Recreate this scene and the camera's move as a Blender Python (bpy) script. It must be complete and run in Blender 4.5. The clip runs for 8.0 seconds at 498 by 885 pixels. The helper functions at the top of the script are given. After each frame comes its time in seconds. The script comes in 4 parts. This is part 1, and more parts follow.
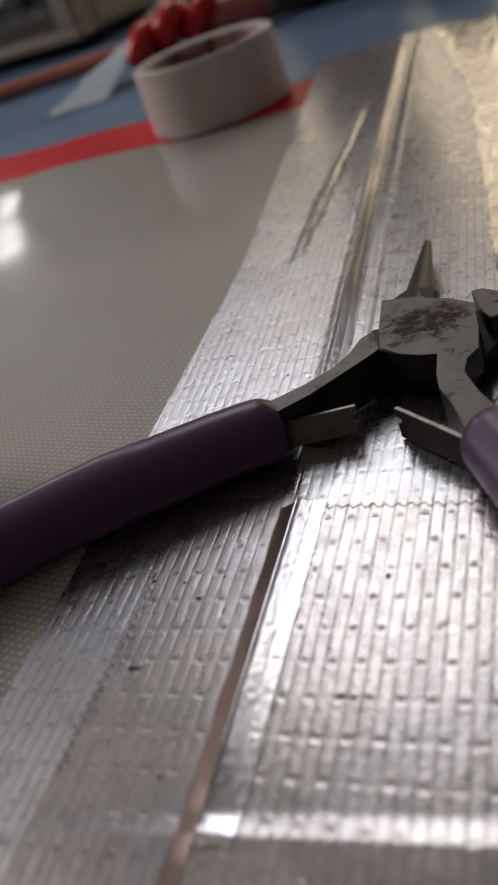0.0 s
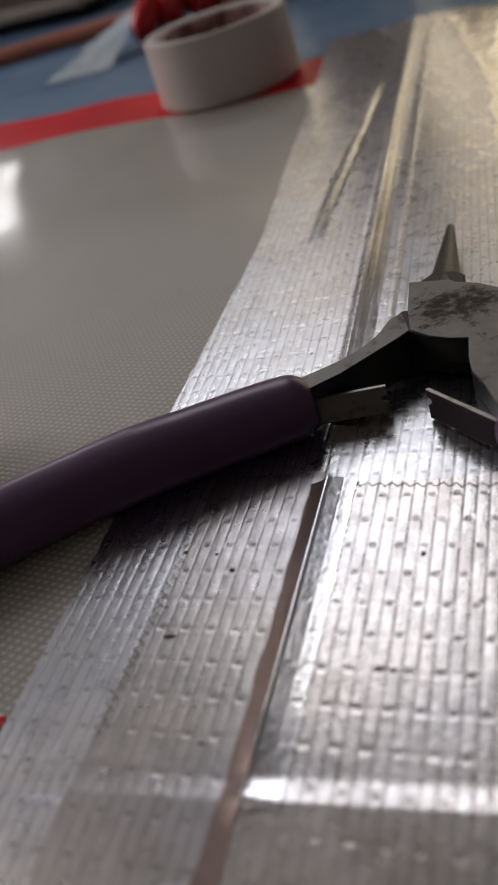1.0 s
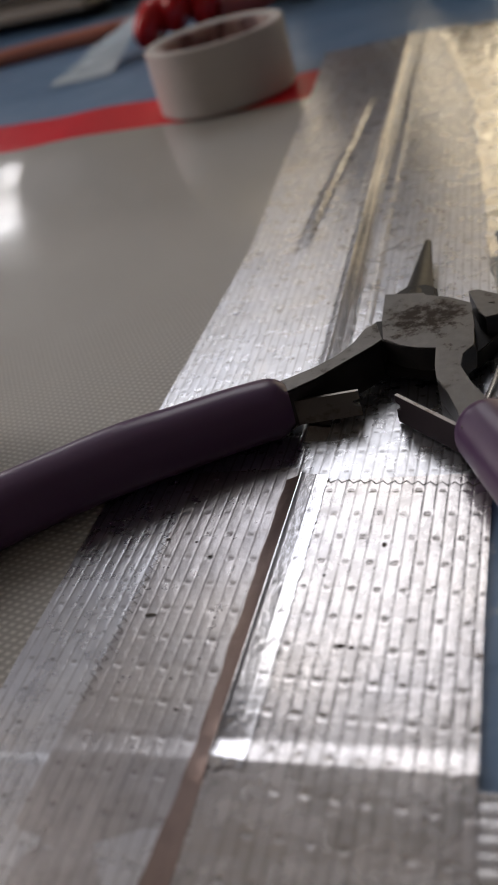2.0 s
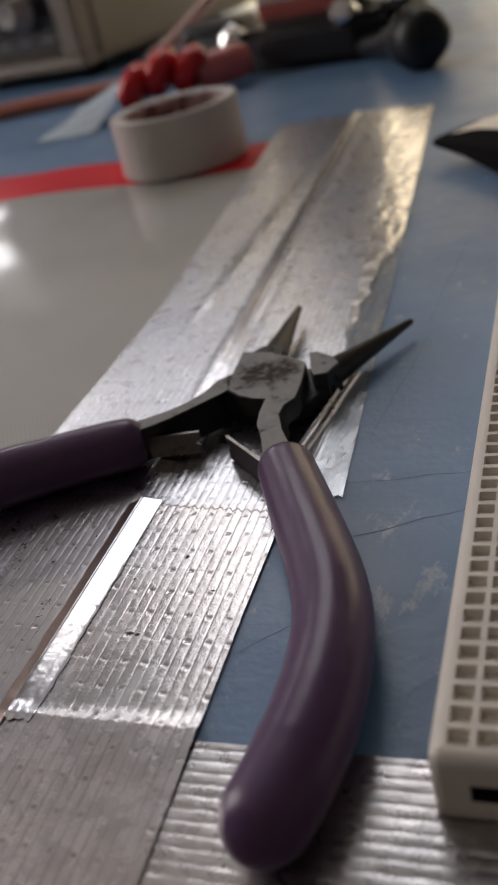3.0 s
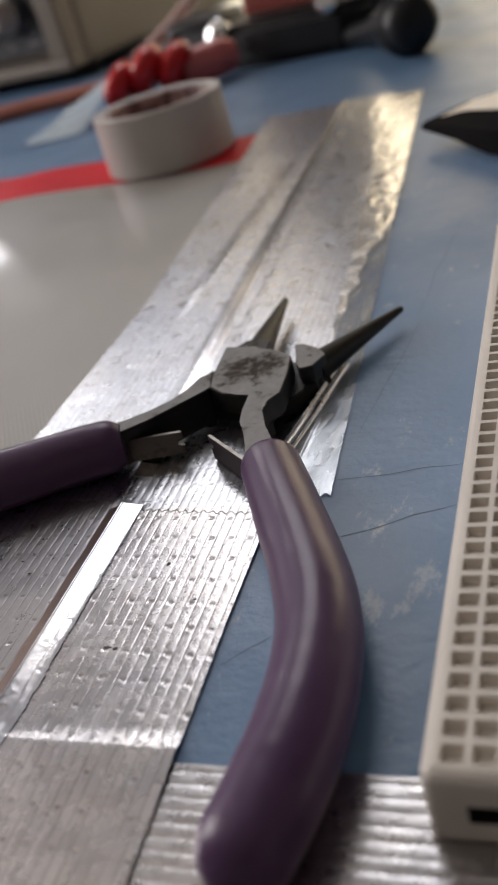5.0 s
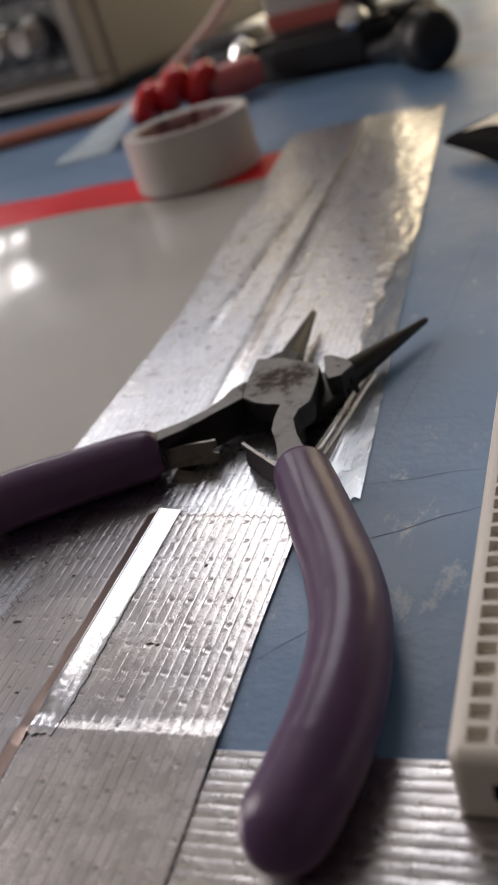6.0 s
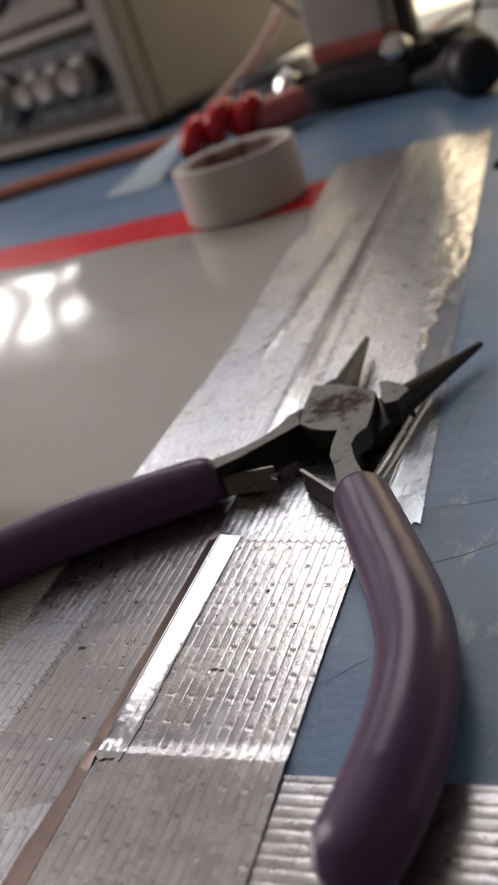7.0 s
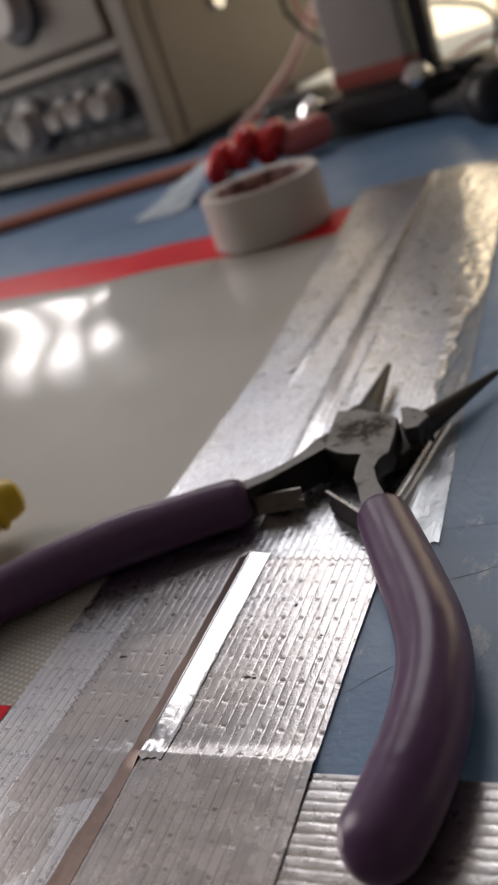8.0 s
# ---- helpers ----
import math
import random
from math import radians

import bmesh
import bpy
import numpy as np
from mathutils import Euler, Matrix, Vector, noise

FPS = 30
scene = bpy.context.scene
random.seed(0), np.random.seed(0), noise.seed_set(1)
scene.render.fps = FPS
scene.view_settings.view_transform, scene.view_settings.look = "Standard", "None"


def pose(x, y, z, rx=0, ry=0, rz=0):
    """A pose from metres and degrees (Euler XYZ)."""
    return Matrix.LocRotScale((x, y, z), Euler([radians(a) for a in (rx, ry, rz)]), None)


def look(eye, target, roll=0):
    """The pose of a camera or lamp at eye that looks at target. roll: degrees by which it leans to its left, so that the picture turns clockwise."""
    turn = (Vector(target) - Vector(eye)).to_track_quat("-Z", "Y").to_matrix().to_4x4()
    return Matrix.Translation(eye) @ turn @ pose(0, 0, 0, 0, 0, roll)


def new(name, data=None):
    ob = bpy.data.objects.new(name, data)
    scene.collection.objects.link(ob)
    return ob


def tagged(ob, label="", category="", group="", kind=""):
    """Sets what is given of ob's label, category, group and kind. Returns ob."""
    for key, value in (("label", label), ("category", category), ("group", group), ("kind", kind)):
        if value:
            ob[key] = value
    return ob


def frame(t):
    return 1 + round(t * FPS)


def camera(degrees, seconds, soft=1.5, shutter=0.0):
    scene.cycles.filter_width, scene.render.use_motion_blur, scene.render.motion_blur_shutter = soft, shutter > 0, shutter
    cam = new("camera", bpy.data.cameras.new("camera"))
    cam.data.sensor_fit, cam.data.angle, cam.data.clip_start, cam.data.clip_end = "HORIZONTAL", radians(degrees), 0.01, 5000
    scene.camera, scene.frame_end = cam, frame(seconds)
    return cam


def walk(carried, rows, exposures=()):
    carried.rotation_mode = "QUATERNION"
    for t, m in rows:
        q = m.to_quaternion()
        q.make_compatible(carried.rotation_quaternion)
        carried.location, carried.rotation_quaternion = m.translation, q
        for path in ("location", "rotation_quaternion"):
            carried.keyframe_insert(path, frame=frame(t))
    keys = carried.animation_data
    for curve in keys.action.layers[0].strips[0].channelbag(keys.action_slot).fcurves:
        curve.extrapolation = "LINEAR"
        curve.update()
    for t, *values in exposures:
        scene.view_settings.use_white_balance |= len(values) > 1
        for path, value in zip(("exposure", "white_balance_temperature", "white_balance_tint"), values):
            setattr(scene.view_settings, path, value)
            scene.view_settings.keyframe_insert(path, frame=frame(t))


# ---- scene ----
cam = camera(30.23, 8.0)
cam.data.dof.use_dof = True
cam.data.dof.focus_distance = 0.120
cam.data.dof.aperture_fstop = 38.0
PATH = [
    (0, (-0.01605, -0.03126, 0.06158), (-0.20211, 0.35751, -0.19188), -21.49),
    (0.5, (-0.01701, -0.03204, 0.06232), (-0.19888, 0.35379, -0.19857), -20.44),
    (1, (-0.02182, -0.03384, 0.06366), (-0.19717, 0.35127, -0.20270), -18.93),
    (1.5, (-0.02234, -0.03408, 0.06300), (-0.19655, 0.35032, -0.20512), -18.10),
    (1.7, (-0.02011, -0.03531, 0.06491), (-0.19268, 0.34922, -0.20408), -18.02),
    (2.8, (0.00141, -0.05387, 0.07174), (-0.17482, 0.34208, -0.17758), -14.59),
    (3, (0.01340, -0.05348, 0.07323), (-0.16275, 0.34415, -0.17346), -14.61),
    (3.2, (0.02016, -0.05232, 0.07326), (-0.15671, 0.34531, -0.17292), -14.85),
    (3.5, (0.01850, -0.04916, 0.07137), (-0.16083, 0.34789, -0.17398), -15.62),
    (4, (0.01614, -0.04662, 0.06863), (-0.16491, 0.35015, -0.17590), -16.51),
    (5.5, (0.01429, -0.04913, 0.06949), (-0.16698, 0.34689, -0.17609), -17.13),
    (6, (0.01571, -0.05275, 0.07154), (-0.17715, 0.34330, -0.16499), -18.19),
    (6.5, (0.01635, -0.05538, 0.07354), (-0.19230, 0.34241, -0.14606), -19.55),
    (7, (0.01442, -0.05435, 0.07266), (-0.19939, 0.34202, -0.14452), -19.96),
    (7.5, (0.01747, -0.05707, 0.07476), (-0.20027, 0.33964, -0.13789), -20.17),
    (8, (0.01760, -0.06185, 0.07848), (-0.20560, 0.33491, -0.12832), -20.21),
]
EXPOSURES = [(0, -0.12, 6500, 14), (1.5, -0.08, 6350, 13), (3.0, 0.07, 6400, 14), (3.5, 0.56, 6300, 13), (4.0, 0.58, 6300, 13), (5.5, 0.46, 6350, 13), (6.5, 0.38, 6450, 14), (8.0, 0.27, 6500, 14)]
walk(cam, [(t, look(eye, target, roll)) for t, eye, target, roll in PATH], EXPOSURES)

# ---------------------------------------------------------------- light
world = bpy.data.worlds.new("sky")
scene.world = world
world.use_nodes = True
wn = world.node_tree
sky = wn.nodes.new("ShaderNodeTexSky")
sky.sky_type = "NISHITA"
sky.sun_disc = False
sky.sun_elevation = radians(20)
sky.sun_rotation = radians(15)
wn.links.new(sky.outputs[0], wn.nodes["Background"].inputs[0])
wn.nodes["Background"].inputs[1].default_value = 0.12

sun_data = bpy.data.lights.new("sun", "SUN")
sun_data.energy = 5.0
sun_data.angle = radians(0.6)
sun_data.color = (1.0, 0.93, 0.80)
sun = new("sun", sun_data)
sun.matrix_world = look((0.26, 0.96, 0.36), (0, 0, 0))

# daylight in the opening of the left window
win_data = bpy.data.lights.new("window_daylight", "AREA")
win_data.shape = "RECTANGLE"
win_data.size, win_data.size_y = 0.45, 0.64
win_data.energy = 2.8
win_data.color = (1.0, 0.97, 0.93)
win = new("window_daylight", win_data)
win.matrix_world = look((-0.325, 0.90, 0.78), (-0.325, -1.0, 0.78))

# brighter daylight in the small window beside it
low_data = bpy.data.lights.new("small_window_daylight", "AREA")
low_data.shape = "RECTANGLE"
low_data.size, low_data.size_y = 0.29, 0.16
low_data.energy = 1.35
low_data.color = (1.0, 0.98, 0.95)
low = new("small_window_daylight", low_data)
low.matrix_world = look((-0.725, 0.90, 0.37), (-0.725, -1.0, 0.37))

# fill light in an added opening of the unseen side wall
back_data = bpy.data.lights.new("side_fill_light", "AREA")
back_data.shape = "RECTANGLE"
back_data.size, back_data.size_y = 0.74, 1.2
back_data.energy = 12.5
back_data.color = (1.0, 0.92, 0.85)
back = new("side_fill_light", back_data)
back.matrix_world = look((-1.65, 0.38, 0.75), (1.0, 0.38, 0.75))

MM = 0.001


# ---------------------------------------------------------------- materials
class Mat:
    """A node material with a Principled surface and a few shorthands."""

    def __init__(self, name, color=(0.5, 0.5, 0.5), rough=0.5, metal=0.0, **more):
        self.m = bpy.data.materials.new(name)
        self.m.use_nodes = True
        self.t = self.m.node_tree
        self.b = self.t.nodes["Principled BSDF"]
        self.set("Base Color", (*color, 1))
        self.set("Roughness", rough)
        self.set("Metallic", metal)
        for key, value in more.items():
            self.set(key.replace("_", " "), value)
        self.co = self.t.nodes.new("ShaderNodeTexCoord").outputs["Object"]

    def set(self, key, value):
        self.b.inputs[key].default_value = value

    def node(self, kind, **values):
        n = self.t.nodes.new("ShaderNode" + kind)
        for key, value in values.items():
            n.inputs[key.replace("_", " ")].default_value = value
        return n

    def join(self, a, b):
        self.t.links.new(a, b)

    def coords(self, scale=(1, 1, 1), turn=0.0):
        n = self.node("Mapping")
        n.inputs["Scale"].default_value = scale
        n.inputs["Rotation"].default_value = (0, 0, radians(turn))
        self.join(self.co, n.inputs["Vector"])
        return n.outputs[0]

    def noise(self, size, detail=4.0, stretch=(1, 1, 1), turn=0.0, rough=0.55):
        """Noise whose blotches are about size metres across."""
        n = self.node("TexNoise", Scale=1.0, Detail=detail, Roughness=rough)
        self.join(self.coords(tuple(s / size for s in stretch), turn), n.inputs["Vector"])
        return n.outputs["Fac"]

    def ramp(self, fac, stops):
        n = self.node("ValToRGB")
        e = n.color_ramp.elements
        while len(e) < len(stops):
            e.new(0.5)
        for el, (at, c) in zip(e, stops):
            el.position = at
            el.color = (c, c, c, 1) if isinstance(c, (int, float)) else (*c, 1)
        self.join(fac, n.inputs[0])
        return n.outputs[0]

    def mix(self, fac, a, b):
        n = self.t.nodes.new("ShaderNodeMix")
        n.data_type = "RGBA"
        for socket, value in ((n.inputs["Factor"], fac), (n.inputs["A"], a), (n.inputs["B"], b)):
            if isinstance(value, bpy.types.NodeSocket):
                self.join(value, socket)
            elif socket.name == "Factor":
                socket.default_value = value
            else:
                socket.default_value = (*value, 1)
        return n.outputs["Result"]

    def bump(self, height, depth, strength=1.0, after=None):
        n = self.node("Bump", Strength=strength, Distance=depth)
        self.join(height, n.inputs["Height"])
        if after is not None:
            self.join(after, n.inputs["Normal"])
        return n.outputs[0]

    def to(self, key, socket):
        self.join(socket, self.b.inputs[key])
        return self


def dark_net_lines(f):
    """The parts of a netted foil that are coloured darker: its thread lines and its dents."""
    def calc(op, a, b=0.0):
        n = f.node("Math")
        n.operation = op
        for socket, value in zip(n.inputs, (a, b)):
            if isinstance(value, bpy.types.NodeSocket):
                f.join(value, socket)
            else:
                socket.default_value = value
        return n.outputs[0]

    def fall(value, width):
        n = f.node("MapRange")
        n.interpolation_type = "SMOOTHSTEP"
        n.inputs["From Min"].default_value = width * 0.35
        n.inputs["From Max"].default_value = width
        n.inputs["To Min"].default_value = 1.0
        n.inputs["To Max"].default_value = 0.0
        f.join(value, n.inputs["Value"])
        return n.outputs[0]

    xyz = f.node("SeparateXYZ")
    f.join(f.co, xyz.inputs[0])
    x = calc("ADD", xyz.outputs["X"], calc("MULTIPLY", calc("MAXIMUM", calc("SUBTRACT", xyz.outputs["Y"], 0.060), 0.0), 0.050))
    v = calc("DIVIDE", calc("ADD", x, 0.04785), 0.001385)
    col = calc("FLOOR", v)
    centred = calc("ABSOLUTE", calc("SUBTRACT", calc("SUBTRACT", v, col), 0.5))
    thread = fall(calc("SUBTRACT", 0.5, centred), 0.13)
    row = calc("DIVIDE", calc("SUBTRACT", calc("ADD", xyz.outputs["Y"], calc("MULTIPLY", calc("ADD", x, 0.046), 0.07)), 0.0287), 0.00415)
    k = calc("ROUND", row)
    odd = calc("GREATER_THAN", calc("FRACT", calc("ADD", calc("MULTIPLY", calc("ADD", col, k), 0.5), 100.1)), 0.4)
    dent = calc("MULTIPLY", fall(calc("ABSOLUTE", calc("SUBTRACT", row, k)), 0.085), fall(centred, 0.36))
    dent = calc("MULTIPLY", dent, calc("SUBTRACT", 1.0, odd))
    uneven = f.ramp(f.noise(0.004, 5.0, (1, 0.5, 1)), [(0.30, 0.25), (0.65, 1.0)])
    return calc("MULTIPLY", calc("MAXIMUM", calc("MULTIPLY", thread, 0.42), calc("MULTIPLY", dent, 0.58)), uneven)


def foil_material(name, tint, rough_low, rough_high, grain, netted=False):
    f = Mat(name, tint, 0.35, 1.0)
    # Brown and bluish patches: stains, and coloured reflections imitated in the tint.
    brown_tint = f.ramp(f.noise(0.012, 6.0, rough=0.65), [(0.35, tint), (0.62, tuple(c * 0.88 for c in tint)), (0.85, (tint[0] * 0.80, tint[1] * 0.68, tint[2] * 0.58))])
    cool = f.ramp(f.noise(0.022, 3.0), [(0.35, 0.0), (0.85, 0.6)])
    mottle = f.ramp(f.noise(0.0016, 6.0, (1, 0.45, 1), rough=0.7), [(0.30, 0.70), (0.52, 1.0)])
    tone = f.t.nodes.new("ShaderNodeMix")
    tone.data_type = "RGBA"
    tone.blend_type = "MULTIPLY"
    tone.inputs["Factor"].default_value = 0.55
    f.join(f.mix(cool, brown_tint, (tint[0] * 0.78, tint[1] * 0.86, tint[2] * 1.02)), tone.inputs["A"])
    f.join(mottle, tone.inputs["B"])
    if netted:
        f.to("Base Color", f.mix(dark_net_lines(f), tone.outputs["Result"], (0.10, 0.085, 0.078)))
    else:
        f.to("Base Color", tone.outputs["Result"])
    f.to("Roughness", f.ramp(f.noise(0.0030, 7.0, rough=0.7), [(0.3, rough_low), (0.7, rough_high)]))
    crinkle = f.bump(f.noise(0.0035, 6.0, (1.6, 0.6, 1), 25, 0.7), 0.00012 * grain, 0.45)
    n1 = f.bump(f.noise(0.0007, 3.0), 0.000040 * grain, 0.7, crinkle)
    f.to("Normal", f.bump(f.noise(0.0120, 2.0), 0.00006 * grain, 0.6, n1))
    return f.m


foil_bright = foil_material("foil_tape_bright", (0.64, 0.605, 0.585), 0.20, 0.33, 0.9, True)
foil_ribbed = foil_material("foil_tape_ribbed", (0.60, 0.57, 0.55), 0.22, 0.36, 0.9)
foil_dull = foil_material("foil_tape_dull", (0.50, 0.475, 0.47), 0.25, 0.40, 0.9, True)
foil_mirror = foil_material("foil_tape_polished", (0.86, 0.84, 0.84), 0.15, 0.24, 0.5)
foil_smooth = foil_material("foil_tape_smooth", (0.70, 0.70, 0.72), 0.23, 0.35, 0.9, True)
foil_brown = foil_material("foil_tape_stained", (0.26, 0.195, 0.17), 0.32, 0.50, 0.8)

blue = Mat("blue_vinyl_mat", (0.10, 0.17, 0.27), 0.5)
blue_big = blue.noise(0.06, 4.0)
blue_fine = blue.noise(0.0012, 3.0)
col = blue.mix(blue.ramp(blue_big, [(0.3, 0.0), (0.7, 1.0)]), (0.112, 0.212, 0.365), (0.165, 0.280, 0.450))
near_marks = None
for spot in ((-0.013, 0.042, 0.0), (-0.011, 0.027, 0.0), (-0.006, 0.030, 0.0), (-0.022, 0.175, 0.0)):
    gap_to = blue.node("VectorMath")
    gap_to.operation = "DISTANCE"
    gap_to.inputs[1].default_value = spot
    blue.join(blue.co, gap_to.inputs[0])
    close = blue.node("MapRange")
    close.inputs["From Min"].default_value = 0.001
    close.inputs["From Max"].default_value = 0.006
    close.inputs["To Min"].default_value = 0.13
    close.inputs["To Max"].default_value = 0.0
    blue.join(gap_to.outputs["Value"], close.inputs["Value"])
    if near_marks is None:
        near_marks = close.outputs[0]
    else:
        total = blue.node("Math")
        total.operation = "MAXIMUM"
        blue.join(near_marks, total.inputs[0])
        blue.join(close.outputs[0], total.inputs[1])
        near_marks = total.outputs[0]
rubbed = blue.node("Math")
blue.join(blue.noise(0.0045, 7.0, (1.3, 0.7, 1), 35, 0.72), rubbed.inputs[0])
blue.join(near_marks, rubbed.inputs[1])
scuff = blue.ramp(rubbed.outputs[0], [(0.60, 0.0), (0.74, 0.75)])
col = blue.mix(scuff, col, (0.46, 0.51, 0.54))
blue.to("Base Color", col)
blue.to("Roughness", blue.ramp(blue.noise(0.02, 5.0), [(0.3, 0.30), (0.7, 0.46)]))
blue.to("Normal", blue.bump(blue.noise(0.006, 5.0), 0.00040, 0.6, blue.bump(blue_fine, 0.00009, 0.7)))

sil = Mat("silicone_baking_mat", (0.42, 0.41, 0.38), 0.3, Specular_IOR_Level=0.24)
weave_a = sil.node("TexWave", Scale=1.0, Distortion=0.6)
weave_a.inputs["Detail Scale"].default_value = 0.4
sil.join(sil.coords((260, 260, 260), 28), weave_a.inputs["Vector"])
weave_b = sil.node("TexWave", Scale=1.0, Distortion=0.6)
weave_b.inputs["Detail Scale"].default_value = 0.4
sil.join(sil.coords((330, 330, 330), 105), weave_b.inputs["Vector"])
wv = sil.node("Math")
wv.operation = "MULTIPLY"
sil.join(weave_a.outputs["Fac"], wv.inputs[0])
sil.join(weave_b.outputs["Fac"], wv.inputs[1])
sil.to("Base Color", sil.mix(wv.outputs[0], sil.mix(sil.noise(0.03, 4.0), (0.34, 0.33, 0.305), (0.44, 0.43, 0.40)), (0.66, 0.65, 0.61)))
sil.to("Roughness", sil.ramp(sil.noise(0.02, 5.0), [(0.3, 0.36), (0.7, 0.46)]))
sil.set("Specular IOR Level", 0.45)
apart = sil.node("SeparateXYZ")
sil.join(sil.co, apart.inputs[0])
slick = sil.node("MapRange")
slick.interpolation_type = "SMOOTHSTEP"
slick.inputs["From Min"].default_value = 0.125
slick.inputs["From Max"].default_value = 0.165
slick.inputs["To Min"].default_value = 0.0
slick.inputs["To Max"].default_value = 0.9
sil.join(apart.outputs["Y"], slick.inputs["Value"])
sil.to("Coat Weight", slick.outputs[0])
sil.set("Coat Roughness", 0.13)
sil.to("Normal", sil.bump(wv.outputs[0], 0.00022, 0.5))

red_band = Mat("red_silicone", (0.55, 0.012, 0.03), 0.34, Specular_IOR_Level=0.12)
red_band.to("Base Color", red_band.mix(red_band.noise(0.01, 4.0), (0.72, 0.010, 0.026), (0.86, 0.016, 0.036)))
red_band.to("Normal", red_band.bump(red_band.noise(0.001, 2.0), 0.00006, 0.5))

steel = Mat("worn_tool_steel", (0.30, 0.29, 0.28), 0.42, 0.9)
away = steel.node("VectorMath")
away.operation = "DISTANCE"
away.inputs[1].default_value = (-0.0375, 0.0755, 0.0068)
steel.join(steel.co, away.inputs[0])
middle = steel.node("MapRange")
middle.inputs["From Min"].default_value = 0.0025
middle.inputs["From Max"].default_value = 0.0075
middle.inputs["To Min"].default_value = 0.17
middle.inputs["To Max"].default_value = -0.04
steel.join(away.outputs["Value"], middle.inputs["Value"])
worn = steel.node("Math")
steel.join(steel.noise(0.0024, 7.0, rough=0.7), worn.inputs[0])
steel.join(middle.outputs[0], worn.inputs[1])
pits = steel.ramp(worn.outputs[0], [(0.54, 0.0), (0.68, 1.0)])
steel.to("Base Color", steel.mix(pits, steel.mix(steel.noise(0.0012, 4.0), (0.18, 0.172, 0.164), (0.11, 0.105, 0.10)), (0.07, 0.058, 0.05)))
steel.to("Roughness", steel.ramp(pits, [(0.0, 0.48), (1.0, 0.78)]))
steel.to("Normal", steel.bump(steel.noise(0.0006, 4.0, (1, 0.3, 1)), 0.00005, 0.7, steel.bump(pits, 0.00012, 0.5)))

black_steel = Mat("dark_oxide_steel", (0.03, 0.03, 0.03), 0.40, 0.30, Specular_IOR_Level=0.18)
black_steel.to("Base Color", black_steel.mix(black_steel.noise(0.002, 5.0), (0.014, 0.013, 0.0125), (0.034, 0.032, 0.030)))
black_steel.to("Normal", black_steel.bump(black_steel.noise(0.0008, 4.0), 0.00006, 0.6))

# Steel of the tool's sides: oxide finish, darkened further for the shade on them.
arm_steel = Mat("blackened_shaded_steel", (0.16, 0.155, 0.15), 0.40, 0.9)
arm_steel.to("Base Color", arm_steel.mix(arm_steel.noise(0.003, 5.0), (0.045, 0.042, 0.041), (0.095, 0.090, 0.088)))
arm_steel.to("Normal", arm_steel.bump(arm_steel.noise(0.0008, 4.0), 0.00005, 0.6))

leaf_steel = Mat("spring_steel", (0.40, 0.37, 0.33), 0.35, 0.95)
leaf_steel.to("Base Color", leaf_steel.mix(leaf_steel.ramp(leaf_steel.noise(0.003, 5.0), [(0.55, 0.0), (0.7, 1.0)]), (0.24, 0.22, 0.20), (0.10, 0.065, 0.045)))

purple = Mat("purple_dipped_vinyl", (0.085, 0.040, 0.095), 0.34, Specular_IOR_Level=0.45)
purple.to("Base Color", purple.mix(purple.noise(0.012, 5.0), (0.084, 0.041, 0.104), (0.112, 0.058, 0.130)))
purple.to("Roughness", purple.ramp(purple.noise(0.006, 5.0), [(0.3, 0.28), (0.75, 0.34)]))
purple.to("Normal", purple.bump(purple.noise(0.009, 4.0, (1, 1, 1)), 0.00009, 0.5, purple.bump(purple.noise(0.0007, 3.0), 0.00003, 0.5)))

board_plastic = Mat("breadboard_plastic", (0.60, 0.56, 0.50), 0.42)
board_plastic.to("Base Color", board_plastic.mix(board_plastic.noise(0.01, 5.0), (0.82, 0.77, 0.70), (0.69, 0.64, 0.58)))
board_plastic.to("Normal", board_plastic.bump(board_plastic.noise(0.0012, 3.0), 0.00005, 0.5))
slot_dark = Mat("dark_slot", (0.018, 0.008, 0.014), 0.7)

paper_tape = Mat("white_masking_tape", (0.62, 0.59, 0.56), 0.6)
paper_tape.to("Base Color", paper_tape.mix(paper_tape.noise(0.004, 4.0, (1, 1, 6)), (0.60, 0.565, 0.545), (0.52, 0.485, 0.465)))
paper_tape.to("Normal", paper_tape.bump(paper_tape.noise(0.0012, 4.0), 0.0001, 0.6))
card = Mat("printed_cardboard_core", (0.20, 0.14, 0.12), 0.8)
card.to("Base Color", card.mix(card.ramp(card.noise(0.006, 3.0), [(0.45, 0.0), (0.55, 1.0)]), (0.46, 0.37, 0.34), (0.20, 0.13, 0.13)))

beige = Mat("beige_enamel", (0.42, 0.36, 0.29), 0.45)
beige.to("Base Color", beige.mix(beige.noise(0.05, 4.0), (0.215, 0.172, 0.128), (0.165, 0.132, 0.098)))
dark_panel = Mat("dark_panel", (0.035, 0.034, 0.036), 0.45)
dark_panel.to("Base Color", dark_panel.mix(dark_panel.noise(0.02, 4.0), (0.030, 0.029, 0.031), (0.050, 0.047, 0.046)))
knob_grey = Mat("pale_knob_plastic", (0.52, 0.48, 0.44), 0.35)
knob_grey.to("Base Color", knob_grey.mix(knob_grey.noise(0.008, 3.0), (0.46, 0.42, 0.38), (0.36, 0.33, 0.295)))
label_white = Mat("panel_print", (0.28, 0.26, 0.24), 0.6)
black_plastic = Mat("black_plastic", (0.016, 0.016, 0.018), 0.36, Specular_IOR_Level=0.3)
black_plastic.to("Roughness", black_plastic.ramp(black_plastic.noise(0.004, 4.0), [(0.3, 0.28), (0.7, 0.5)]))
grey_paint = Mat("grey_paint", (0.22, 0.20, 0.19), 0.5)
